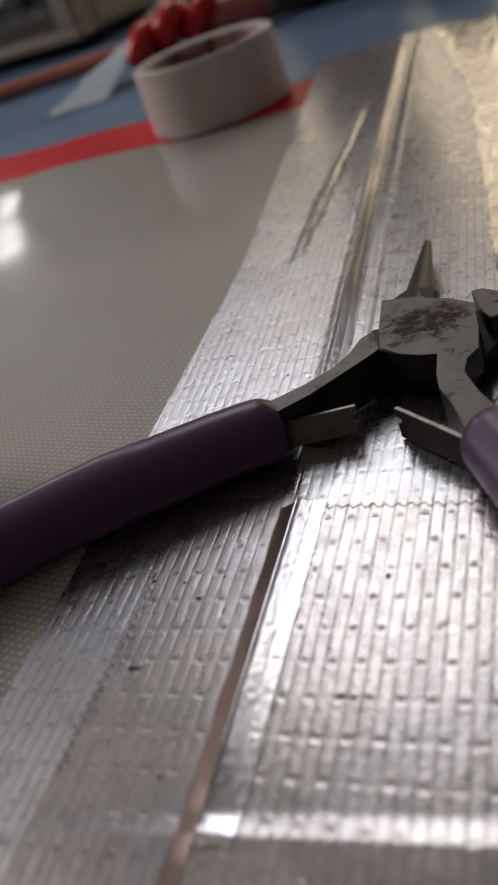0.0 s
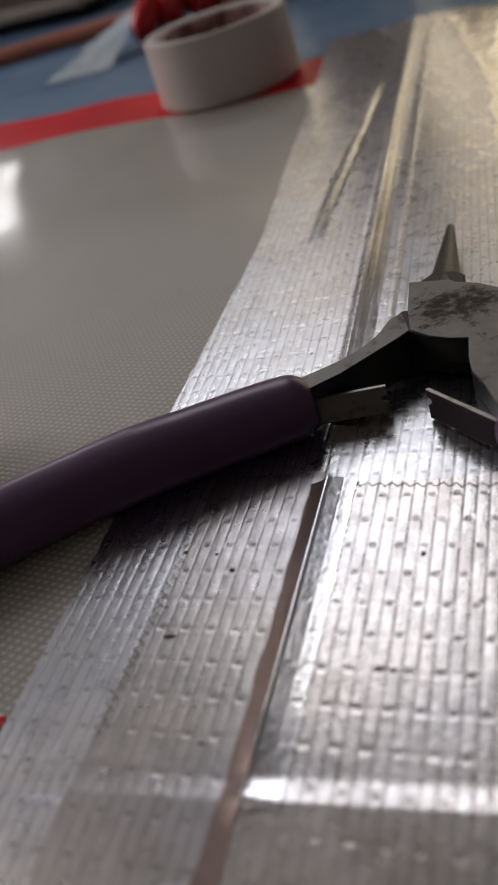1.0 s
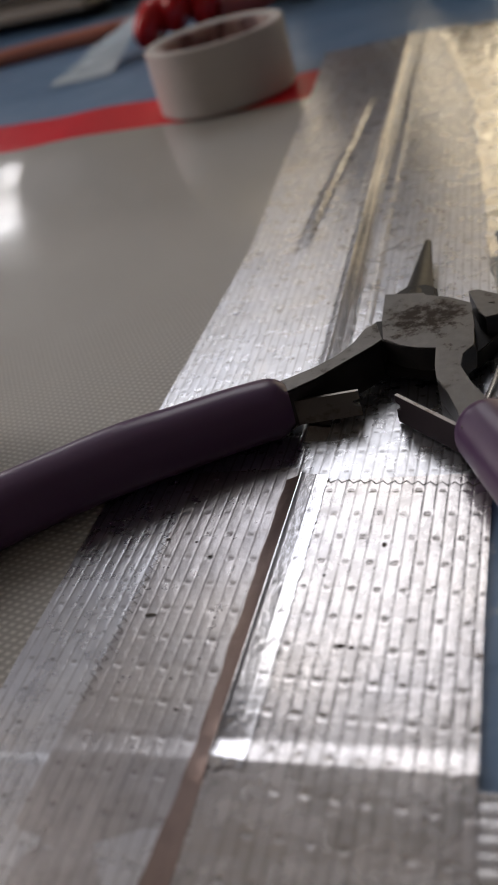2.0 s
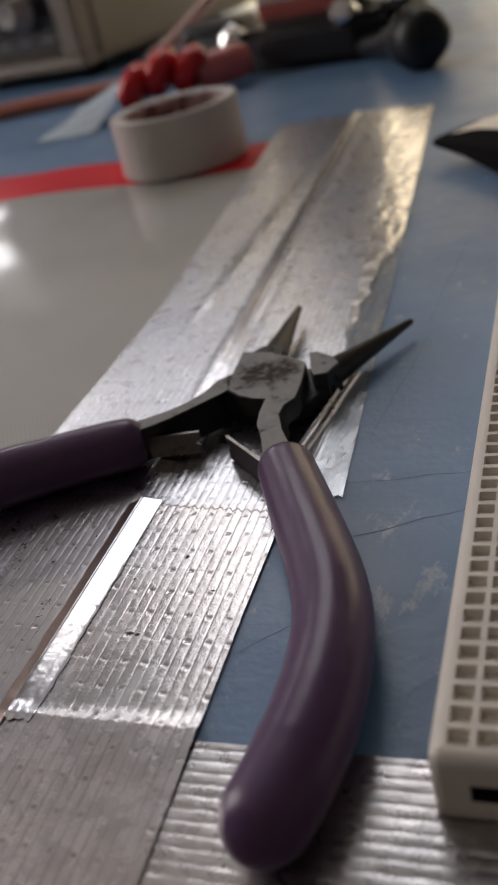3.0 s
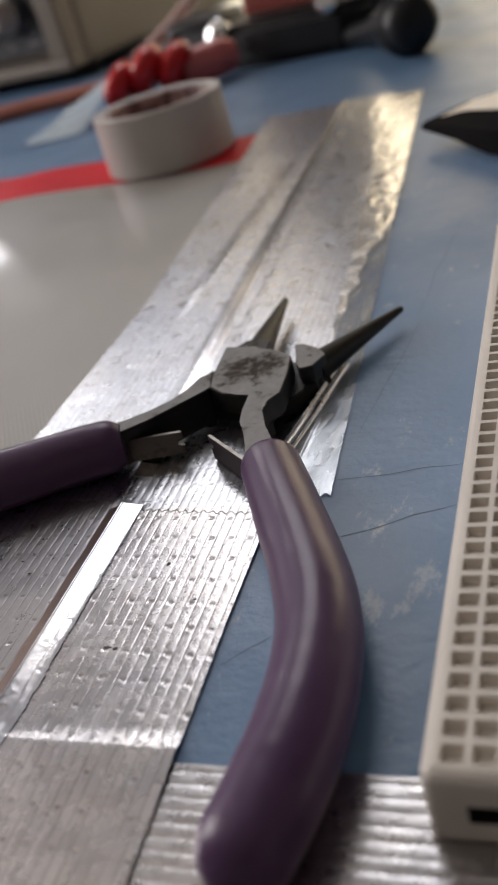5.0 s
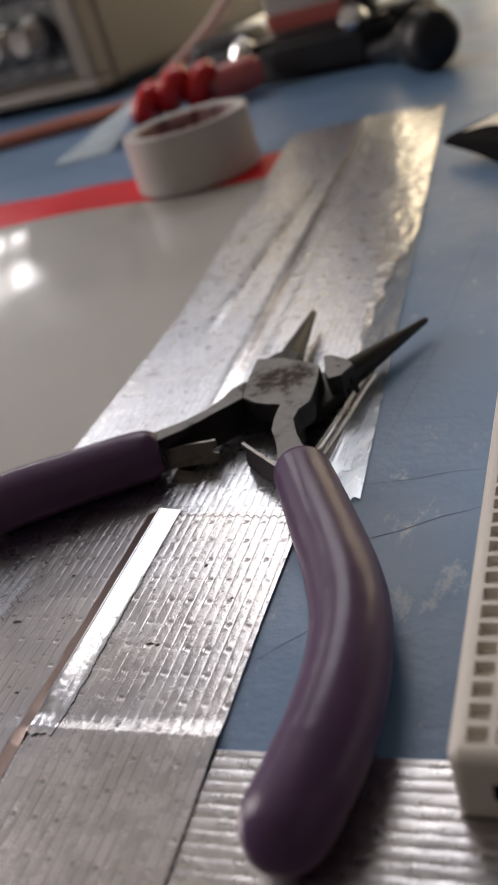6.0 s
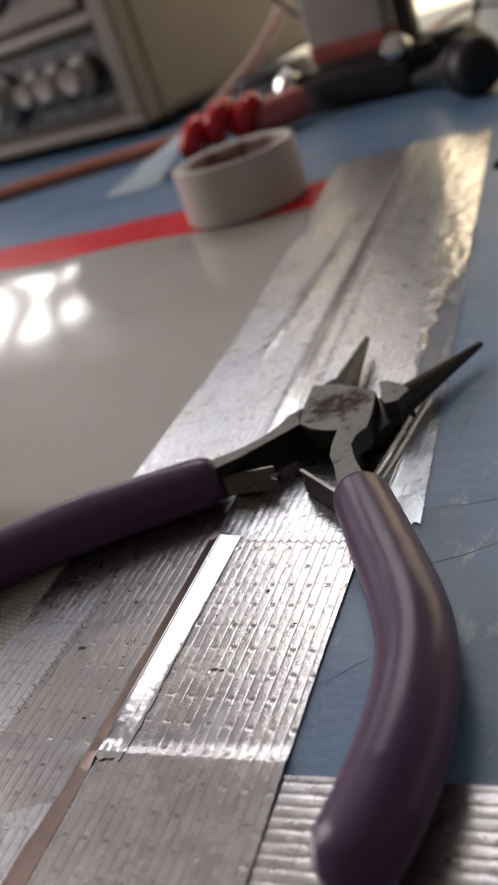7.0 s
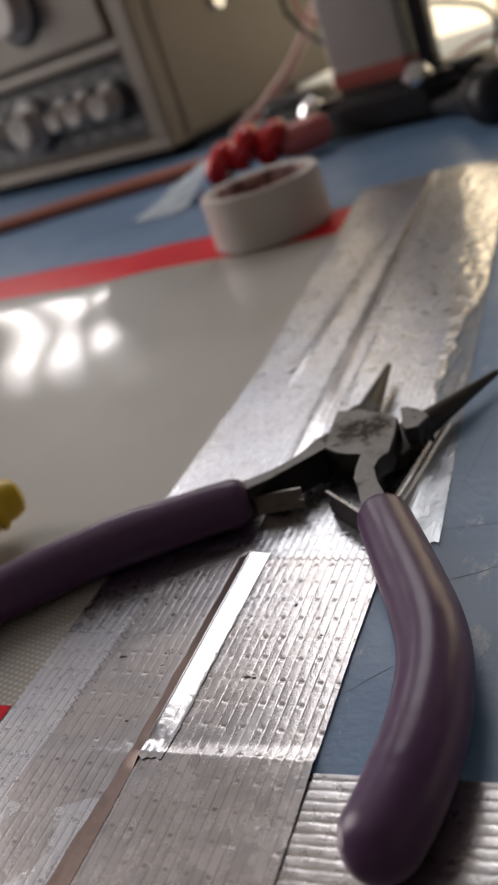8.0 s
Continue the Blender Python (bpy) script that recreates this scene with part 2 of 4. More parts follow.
grey_paint.to("Base Color", grey_paint.mix(grey_paint.noise(0.02, 4.0), (0.40, 0.375, 0.35), (0.32, 0.30, 0.28)))
chrome = Mat("chrome", (0.8, 0.8, 0.8), 0.12, 1.0)
red_plastic = Mat("red_gloss_plastic", (0.50, 0.012, 0.016), 0.2)
red_plastic.to("Base Color", red_plastic.mix(red_plastic.noise(0.006, 3.0), (0.75, 0.022, 0.025), (0.55, 0.012, 0.016)))
pink_tube = Mat("pinkish_clear_tube", (0.75, 0.50, 0.45), 0.15)
pink_tube.set("Transmission Weight", 0.35)
copper_cord = Mat("salmon_cord", (0.48, 0.17, 0.11), 0.45)
yellow = Mat("yellow_plastic", (0.72, 0.50, 0.02), 0.35)
yellow.to("Base Color", yellow.mix(yellow.noise(0.006, 4.0), (0.78, 0.56, 0.03), (0.62, 0.40, 0.015)))
wire_red = Mat("red_wire", (0.35, 0.03, 0.03), 0.4)

clear = Mat("clear_tape_film", (0.95, 0.95, 0.93), 0.08)
clear.set("Transmission Weight", 1.0)
clear.set("IOR", 1.35)
clear.to("Normal", clear.bump(clear.noise(0.004, 4.0), 0.0006, 0.7))
film_blue = Mat("pale_blue_film", (0.72, 0.84, 0.92), 0.22)
film_blue.set("Transmission Weight", 0.3)
film_blue.set("IOR", 1.3)

curtain_mat = bpy.data.materials.new("cream_curtain")
curtain_mat.use_nodes = True
ct = curtain_mat.node_tree
ct.nodes.remove(ct.nodes["Principled BSDF"])
trans = ct.nodes.new("ShaderNodeBsdfTranslucent")
diff = ct.nodes.new("ShaderNodeBsdfDiffuse")
both = ct.nodes.new("ShaderNodeMixShader")
thread = ct.nodes.new("ShaderNodeTexNoise")
thread.inputs["Scale"].default_value = 14.0
tone = ct.nodes.new("ShaderNodeValToRGB")
tone.color_ramp.elements[0].color = (0.86, 0.78, 0.61, 1)
tone.color_ramp.elements[1].color = (0.94, 0.88, 0.74, 1)
ct.links.new(thread.outputs["Fac"], tone.inputs[0])
ct.links.new(tone.outputs[0], trans.inputs["Color"])
ct.links.new(tone.outputs[0], diff.inputs["Color"])
both.inputs[0].default_value = 0.15
ct.links.new(trans.outputs[0], both.inputs[1])
ct.links.new(diff.outputs[0], both.inputs[2])
ct.links.new(both.outputs[0], ct.nodes["Material Output"].inputs["Surface"])

plaster = Mat("plaster", (0.52, 0.50, 0.47), 0.85)
plaster.to("Base Color", plaster.mix(plaster.noise(0.3, 5.0), (0.66, 0.62, 0.57), (0.58, 0.54, 0.49)))
cool_paint = Mat("cool_wall_paint", (0.48, 0.49, 0.52), 0.8)
cool_paint.to("Base Color", cool_paint.mix(cool_paint.noise(0.25, 5.0), (0.40, 0.41, 0.44), (0.33, 0.335, 0.355)))
white_wood = Mat("painted_window_wood", (0.7, 0.68, 0.64), 0.5)
floor_wood = Mat("floor_boards", (0.16, 0.10, 0.06), 0.5)
floor_wood.to("Base Color", floor_wood.mix(floor_wood.noise(0.1, 5.0, (1, 0.1, 1)), (0.18, 0.115, 0.07), (0.11, 0.07, 0.045)))
score_dark = Mat("scored_line", (0.085, 0.130, 0.185), 0.6)


# ---------------------------------------------------------------- mesh helpers
def mesh_object(name, verts, faces, material, smooth=False):
    me = bpy.data.meshes.new(name)
    me.from_pydata([tuple(v) for v in verts], [], [tuple(f) for f in faces])
    me.update()
    if smooth:
        me.polygons.foreach_set("use_smooth", [True] * len(me.polygons))
    me.materials.append(material.m if isinstance(material, Mat) else material)
    return new(name, me)


def part(name, bm, material, parent=None, label="", smooth=False):
    """Links a bmesh as one mesh object under a thing or a part."""
    me = bpy.data.meshes.new(name)
    bmesh.ops.recalc_face_normals(bm, faces=bm.faces)
    bm.to_mesh(me)
    bm.free()
    if smooth:
        me.polygons.foreach_set("use_smooth", [True] * len(me.polygons))
        me.set_sharp_from_angle(angle=radians(38))
    me.materials.append(material.m if isinstance(material, Mat) else material)
    ob = new(name, me)
    if parent is not None:
        ob.parent = parent
    if label:
        ob["label"] = label
    return ob


def empty(name, at=(0, 0, 0), turn=0.0):
    ob = new(name)
    ob.empty_display_size = 0.01
    ob.matrix_world = pose(*at, 0, 0, turn)
    return ob


def bm_box(x0, x1, y0, y1, z0, z1, bevel=0.0, segments=2):
    bm = bmesh.new()
    bmesh.ops.create_cube(bm, size=1.0)
    for v in bm.verts:
        v.co = ((x0 + x1) / 2 + v.co.x * (x1 - x0), (y0 + y1) / 2 + v.co.y * (y1 - y0), (z0 + z1) / 2 + v.co.z * (z1 - z0))
    if bevel:
        bmesh.ops.bevel(bm, geom=bm.edges[:], offset=bevel, segments=segments, affect="EDGES", profile=0.6)
    return bm


def bm_prism(outline, z0, z1, bevel=0.0, segments=2):
    """An upright prism over an outline of (x, y)."""
    bm = bmesh.new()
    low = [bm.verts.new((x, y, z0)) for x, y in outline]
    high = [bm.verts.new((x, y, z1)) for x, y in outline]
    bm.faces.new(high)
    bm.faces.new(low[::-1])
    for i in range(len(outline)):
        j = (i + 1) % len(outline)
        bm.faces.new((low[i], low[j], high[j], high[i]))
    if bevel:
        rim = [e for e in bm.edges if abs(e.verts[0].co.z - e.verts[1].co.z) < 1e-7]
        bmesh.ops.bevel(bm, geom=rim, offset=bevel, segments=segments, affect="EDGES")
    return bm


def smooth_line(points, count):
    """A Catmull-Rom line through points of any size, in count samples."""
    p = np.array(points, float)
    p = np.vstack([2 * p[0] - p[1], p, 2 * p[-1] - p[-2]])
    out = []
    n = len(p) - 3
    for k in range(count):
        u = k / (count - 1) * n
        i = min(int(u), n - 1)
        f = u - i
        a, b, c, d = p[i:i + 4]
        out.append(0.5 * (2 * b + (c - a) * f + (2 * a - 5 * b + 4 * c - d) * f * f + (3 * b - a - 3 * c + d) * f ** 3))
    return np.array(out)


def bm_sweep(points, around=20, square=2.0, caps=True, flat=1.0):
    """A tube along points of (x, y, z, radius); square above 2 makes it boxier, flat scales its height."""
    bm = bmesh.new()
    p = np.array(points, float)
    rings = []
    for i in range(len(p)):
        a, b = p[max(i - 1, 0)], p[min(i + 1, len(p) - 1)]
        way = Vector(b[:3] - a[:3]).normalized()
        side = way.cross(Vector((0, 0, 1)))
        side = side.normalized() if side.length > 1e-4 else Vector((1, 0, 0))
        up = side.cross(way).normalized()
        ring = []
        for k in range(around):
            ang = 2 * math.pi * k / around
            c, s = math.cos(ang), math.sin(ang)
            c = math.copysign(abs(c) ** (2 / square), c)
            s = math.copysign(abs(s) ** (2 / square), s)
            ring.append(bm.verts.new(Vector(p[i, :3]) + (side * c + up * s * flat) * p[i, 3]))
        rings.append(ring)
    for r0, r1 in zip(rings, rings[1:]):
        for k in range(around):
            bm.faces.new((r0[k], r0[(k + 1) % around], r1[(k + 1) % around], r1[k]))
    if caps:
        bm.faces.new(rings[0][::-1])
        bm.faces.new(rings[-1])
    return bm


def bm_lathe(profile, around=32, axis=None):
    """Turns (radius, height) pairs round z; axis: a matrix that places it."""
    bm = bmesh.new()
    rings = []
    for r, h in profile:
        if r < 1e-7:
            rings.append([bm.verts.new((0, 0, h))])
        else:
            rings.append([bm.verts.new((r * math.cos(2 * math.pi * k / around), r * math.sin(2 * math.pi * k / around), h)) for k in range(around)])
    for r0, r1 in zip(rings, rings[1:]):
        for k in range(around):
            j = (k + 1) % around
            if len(r0) == 1:
                bm.faces.new((r0[0], r1[j], r1[k]))
            elif len(r1) == 1:
                bm.faces.new((r0[k], r0[j], r1[0]))
            else:
                bm.faces.new((r0[k], r0[j], r1[j], r1[k]))
    if axis is not None:
        bmesh.ops.transform(bm, matrix=axis, verts=bm.verts)
    return bm


def join_bm(*several):
    """One bmesh out of several."""
    whole = bmesh.new()
    for bm in several:
        me = bpy.data.meshes.new("joined")
        bm.to_mesh(me)
        bm.free()
        whole.from_mesh(me)
        bpy.data.meshes.remove(me)
    return whole


def wobble(x, y, seed=0.0):
    """A smooth random number between about -1 and 1."""
    return noise.noise(Vector((x, y, seed)))


# ---------------------------------------------------------------- room
def slab(name, x0, x1, y0, y1, z0, z1, material, label):
    ob = part(name, bm_box(x0, x1, y0, y1, z0, z1), material)
    return tagged(ob, label, name.split("_")[0], kind="structure")


WALL_Y = 0.84
slab("floor", -2.6, 2.2, -2.4, 1.0, -0.80, -0.75, floor_wood, "brown wooden floor boards below the workbench")
# Ceiling and walls out of view, added to close the room and bounce light.
slab("ceiling", -2.6, 2.2, -2.4, 1.0, 1.60, 1.68, plaster, "unseen dull plaster ceiling added to bounce light onto the workbench")
slab("wall_south", -2.6, 2.2, -2.5, -2.4, -0.80, 1.68, plaster, "unseen dull plaster wall added behind the workbench")
slab("wall_east", 2.2, 2.3, -2.5, 1.0, -0.80, 1.68, plaster, "unseen dull plaster wall added beside the workbench")


def north_wall():
    """The wall with its three openings."""
    pieces = []
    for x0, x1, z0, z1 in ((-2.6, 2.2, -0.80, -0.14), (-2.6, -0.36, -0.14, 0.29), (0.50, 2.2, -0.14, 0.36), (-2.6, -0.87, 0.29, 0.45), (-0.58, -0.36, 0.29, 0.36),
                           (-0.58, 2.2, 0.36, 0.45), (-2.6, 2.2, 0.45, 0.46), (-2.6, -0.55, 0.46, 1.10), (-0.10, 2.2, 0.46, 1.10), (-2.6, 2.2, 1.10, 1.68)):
        pieces.append(bm_box(x0, x1, WALL_Y, WALL_Y + 0.12, z0, z1))
    ob = part("wall_north", join_bm(*pieces), cool_paint)
    tagged(ob, "dull painted wall with three window openings", "wall", kind="structure")


north_wall()


def window(name, x0, x1, z0, z1, columns, rows, label):
    w = tagged(empty(name, ((x0 + x1) / 2, WALL_Y + 0.03, z0)), label, "window", kind="structure")
    cx = (x0 + x1) / 2
    half, high, t = (x1 - x0) / 2, z1 - z0, 0.022
    for a, b, c, d in ((-half, half, 0, t), (-half, half, high - t, high), (-half, -half + t, t, high - t), (half - t, half, t, high - t)):
        part("window_frame", bm_box(a, b, -0.015, 0.015, c, d, 0.002), white_wood, w)
    for i in range(1, columns):
        x = -half + 2 * half * i / columns
        part("mullion", bm_box(x - 0.009, x + 0.009, -0.012, 0.012, t, high - t, 0.002), white_wood, w)
    for j in range(1, rows):
        z = high * j / rows
        part("mullion", bm_box(-half + t, half - t, -0.010, 0.010, z - 0.009, z + 0.009, 0.002), white_wood, w)
    return w


def west_wall():
    """An unseen side wall, with one wide opening added for the fill light."""
    pieces = []
    for y0, y1, z0, z1 in ((-2.4, 0.84, -0.80, 0.15), (-2.4, 0.01, 0.15, 1.35), (0.75, 0.84, 0.15, 1.35), (-2.4, 0.84, 1.35, 1.68)):
        pieces.append(bm_box(-1.72, -1.60, y0, y1, z0, z1))
    ob = part("wall_west", join_bm(*pieces), plaster)
    tagged(ob, "unseen dull plaster wall with an added opening for fill light", "wall", kind="structure")


west_wall()
window("window_1", -0.55, -0.10, 0.46, 1.10, 2, 3, "white wooden window with panes open to daylight")
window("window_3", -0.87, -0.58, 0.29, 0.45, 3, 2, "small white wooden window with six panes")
window("window_2", -0.36, 0.50, -0.14, 0.36, 3, 1, "low white wooden window behind a sunlit cream curtain")


def curtain():
    nx, nz = 220, 12
    verts, faces = [], []
    for j in range(nz + 1):
        for i in range(nx + 1):
            x = -0.38 + 0.90 * i / nx
            y = WALL_Y - 0.025 + 0.012 * math.sin(x * 62 + 1.5 * math.sin(x * 9)) + 0.004 * math.sin(x * 150)
            verts.append((x, y, -0.16 + 0.54 * j / nz))
    for j in range(nz):
        for i in range(nx):
            a = j * (nx + 1) + i
            faces.append((a, a + 1, a + nx + 2, a + nx + 1))
    ob = mesh_object("curtain", verts, faces, curtain_mat, True)
    tagged(ob, "cream cloth curtain glowing with sunlight behind the bench", "curtain")


curtain()

# ---------------------------------------------------------------- the workbench
bench = part("workbench", bm_box(-1.5, 1.4, -0.75, 0.79, -0.032, -0.0022, 0.003), floor_wood)
tagged(bench, "brown wooden workbench under a blue mat", "workbench", kind="structure")


def blue_mat():
    bm = bm_prism([(-1.3, -0.7), (1.2, -0.7), (1.2, 0.76), (-1.3, 0.76)], -0.0022, 0.0, 0.0004)
    ob = part("bench_mat", bm, blue)
    tagged(ob, "scuffed blue vinyl mat covering the workbench", "mat", kind="structure")
    # scored lines and pale scuffs
    rng = random.Random(4)
    for x0, y0, x1, y1, wide in ((-22, 38, 0, 47, 0.15), (-22, 52, 0, 55, 0.14), (-27, 18, -19, 25, 0.12), (-19, 64, -14, 100, 0.10), (-15, 102, -11, 150, 0.11)):
        verts, faces = [], []
        steps = 24
        long = math.hypot(x1 - x0, y1 - y0)
        nx, ny = -(y1 - y0) / long, (x1 - x0) / long
        for k in range(steps + 1):
            u = k / steps
            off = 0.5 * wobble(u * 4, x0, 3.0)
            w = wide * (0.35 + 0.65 * math.sin(math.pi * u)) * (0.7 + 0.5 * rng.random())
            for s in (-0.5, 0.5):
                verts.append(((x0 + (x1 - x0) * u + nx * (off + s * w)) * MM, (y0 + (y1 - y0) * u + ny * (off + s * w)) * MM, 0.00003))
        for k in range(steps):
            faces.append((2 * k, 2 * k + 1, 2 * k + 3, 2 * k + 2))
        line = mesh_object("scored_line", verts, faces, score_dark)
        line.parent = ob
    return ob


blue_mat()


def silicone_mat():
    """A thin sheet with gentle buckles, and its red border."""
    x0, x1, y0, y1 = -460.0, -72.0, -60.0, 262.0

    def lift(x, y):
        side = max(0.0, min(1.0, (-125 - x) / 45))
        side = side * side * (3 - 2 * side)
        buckle = 6.0 * side * math.exp(-((y - 218) / 41) ** 2)
        far = max(0.0, min(1.0, (-95 - x) / 80))
        return 0.10 + buckle + 0.3 * far + 0.06 * far * wobble(x * 0.03, y * 0.03, 4.0)

    def border(x):
        side = max(0.0, min(1.0, (-130 - x) / 45))
        return 236.0 - 19.0 * side * side * (3 - 2 * side) - 0.20 * min(0.0, x + 178)

    verts, faces = [], []
    nx, ny = 130, 108
    for j in range(ny + 1):
        for i in range(nx + 1):
            x = x0 + (x1 - x0) * i / nx
            y = y0 + (border(x) - y0) * j / ny
            verts.append((x * MM, y * MM, lift(x, y) * MM))
    for j in range(ny):
        for i in range(nx):
            a = j * (nx + 1) + i
            faces.append((a, a + 1, a + nx + 2, a + nx + 1))
    ob = mesh_object("silicone_mat", verts, faces, sil, True)
    tagged(ob, "pale grey woven silicone baking mat with a red border", "mat")
    for name, lo, hi, rise in (("red_border", -2.0, 30.0, 0.0), ("red_border", -258.0, -234.0, 0.12)):
        verts, faces = [], []
        for i in range(nx + 1):
            x = x0 + (x1 - x0) * i / nx
            if rise and x > -78.4:
                x = -78.4
            for k, d in enumerate((lo, lo, hi, hi)):
                y = border(x) + d
                if rise:
                    y = 14.5 if k > 1 else 4.0
                z = lift(x, min(y, border(x))) + rise + 0.02
                verts.append((x * MM, y * MM, (z if k in (1, 2) else z - 0.15 if rise else 0.0) * MM))
        for i in range(nx):
            for k in range(3):
                a = 4 * i + k
                faces.append((a, a + 4, a + 5, a + 1))
        b = mesh_object(name, verts, faces, red_band, False)
        b.parent = ob
        b["label"] = "glossy red printed border"


silicone_mat()


# ---------------------------------------------------------------- foil tapes
def sheet(name, x0, x1, y0, y1, dx, dy, height, material, label, edge=None, thick=0.10):
    """A tape strip as a fine grid; height(x, y) in mm; edge(x, y) moves border points."""
    nx, ny = int((x1 - x0) / dx), int((y1 - y0) / dy)
    verts, faces = [], []
    for j in range(ny + 1):
        for i in range(nx + 1):
            x, y = x0 + (x1 - x0) * i / nx, y0 + (y1 - y0) * j / ny
            if edge:
                x, y = edge(x, y, i == 0, i == nx, j == 0, j == ny)
            verts.append((x * MM, y * MM, height(x, y) * MM))
    for j in range(ny):
        for i in range(nx):
            a = j * (nx + 1) + i
            faces.append((a, a + 1, a + nx + 2, a + nx + 1))
    rim = [i for i in range(nx + 1)] + [j * (nx + 1) + nx for j in range(1, ny + 1)]
    rim += [ny * (nx + 1) + i for i in range(nx - 1, -1, -1)] + [j * (nx + 1) for j in range(ny - 1, 0, -1)]
    base = len(verts)
    for k in rim:
        v = verts[k]
        verts.append((v[0], v[1], v[2] - thick * MM))
    for k in range(len(rim)):
        j = (k + 1) % len(rim)
        faces.append((rim[k], base + k, base + j, rim[j]))
    ob = mesh_object(name, verts, faces, material, True)
    ob.data.set_sharp_from_angle(angle=radians(60))
    return tagged(ob, label, "foil tape", "foil tape strips")


def groove(u, width):
    """0 on the rib, 1 in the bottom of the groove; u in periods."""
    d = abs(u - round(u))
    return math.exp(-(d / width) ** 2)


PITCH = 1.385
CROSS = 4.15


def scrim(x, y, deep=0.027, dimple=0.066):
    """Relief of a foil over a thread net: grooves along y, and short dents across in staggered rows."""
    v = (x + 47.85) / PITCH
    flat = 0.55 + 0.45 * max(0.0, min(1.0, (y - 5.0) / 2.0))
    rib = -deep * groove(v, 0.075) * (0.95 + 0.7 * wobble(x * 0.7, y * 0.22, 2.0))
    row = (y + 0.07 * (x + 46.0) - 28.7) / CROSS
    k = round(row)
    col = math.floor(v)
    on = (1.0 if (int(col) + k) % 2 == 0 else 0.10) * (0.95 + 0.7 * wobble(col * 1.7, k * 2.3, 6.0))
    d = (row - k) * CROSS - 0.12 * wobble(col * 0.9, k * 3.1, 4.0)
    c = (v - col - 0.5) * PITCH
    dent = math.exp(-(d / 0.26) ** 2 - (c / 0.46) ** 4) - 0.22 * math.exp(-((d + 0.55) / 0.30) ** 2 - (c / 0.50) ** 2)
    seam_line = -0.003 * math.exp(-(d / 0.22) ** 2)
    pillow = 0.0035 * math.cos(2 * math.pi * (v - col - 0.5)) * flat
    return flat * (rib - dimple * on * dent + seam_line) + pillow + 0.016 * wobble(x * 0.35, y * 0.22, 7.0) + 0.009 * wobble(x * 1.3, y * 0.9, 8.0)


def base_height(x, y):
    """The long strip underneath."""
    xr = x + 0.050 * max(0.0, y - 60)
    u = (xr + 52.6) / 3.6
    crease = 0.62 * (1 - u) ** 1.25 if 0 < u < 1 else 0.62 * math.exp(-((xr + 52.6) / 0.75) ** 2) if u <= 0 else 0.0
    ridge = crease * (0.9 + 0.25 * wobble(2.0, y * 0.05, 5.0)) + 0.10 * math.exp(-((xr + 47.2 + 0.3 * wobble(0, y * 0.1, 5.0)) / 0.5) ** 2)
    second = min(1.0, max(0.0, (y - 112) / 25)) * min(1.0, max(0.0, (232 - y) / 30))
    ridge += second * (0.55 + 0.25 * wobble(3.0, y * 0.09, 12.0)) * math.exp(-((x + 66.6 + 0.5 * wobble(1.0, y * 0.05, 14.0)) / 1.0) ** 2)
    fade = min(1.0, max(0.0, (y - 50) / 10))
    far_off = 1.0 - 0.40 * max(0.0, min(1.0, (y - 130) / 60))
    lean = max(0.0, min(1.0, (y - 52) / 10))
    net = far_off * scrim(x + lean * (xr - x), y, 0.026, 0.034)
    roll = (0.26 + 0.24 * wobble(x * 0.075, y * 0.024, 11.0)) * min(1.0, max(0.0, (y - 100) / 60))
    step = 0.20 * max(0.0, min(1.0, (6.4 - y) / 1.2))
    return 0.16 + ridge * fade + net + 0.04 * wobble(x * 0.12, y * 0.07, 9.0) + roll + step


def base_edge(x, y, left, right, near, far):
    u = (x + 79.0) / 49.0
    left_x = -78.0 - max(0.0, y - 125) * 0.088
    right_x = -27.9 - max(0.0, y - 84) * 0.085
    return left_x + (right_x - left_x) * u + (0.15 * wobble(y * 0.3, 2.0, 5.0) if left or right else 0.0), y + (0.8 * wobble(x * 0.2, 1.0, 3.0) if far else 0.0)


def crest(y):
    """Where a strip climbs over the cross strip and sinks again."""
    if y > 6.6:
        return 0.34 * max(0.0, 1 - (y - 6.6) / 2.4) ** 1.5
    return 0.06 + 0.28 * max(0.0, 1 - (6.6 - y) / 9.0)


def patch_height(x, y):
    smooth = max(0.0, min(1.0, (-47.2 - x) / 0.5))
    return 0.36 + crest(y) + (1 - smooth) * scrim(x, y) + smooth * 0.008 * wobble(x * 0.5, y * 0.35, 13.0)


def patch_edge(x, y, left, right, near, far):
    if far:
        y += 0.30 * (2 * abs((x / 1.45) % 1.0 - 0.5) - 0.5) * 2 - 0.11 * (x + 51)
    if right:
        x += 0.06 * wobble(y * 0.9, 1.0, 2.0) + 0.018 * (20 - y)
    return x, y


def side_height(x, y):
    step = 0.5 * crest(y)
    fall = 0.12 * max(0.0, min(1.0, (x + 53.4) / 1.0))
    return 0.32 + step - fall + scrim(x, y, 0.025, 0.060)


def side_edge(x, y, left, right, near, far):
    if left:
        x += -0.052 * (38 - y) + 0.42 * (2 * abs((y / 1.35) % 1.0 - 0.5) - 0.5) * (1.0 if 16 < y < 39 else 0.15)
    return x, y


def cross_height(x, y):
    v = (y + 0.08 * wobble(x * 0.1, y * 0.4, 1.0)) / 1.42
    return 0.12 - 0.038 * groove(v, 0.15) - 0.03 * groove(x / 4.0 + 0.5 * math.floor(v), 0.08) + 0.04 * wobble(x * 0.3, y * 0.5, 3.0) + 0.015 * wobble(x * 1.3, y * 1.5, 5.0)


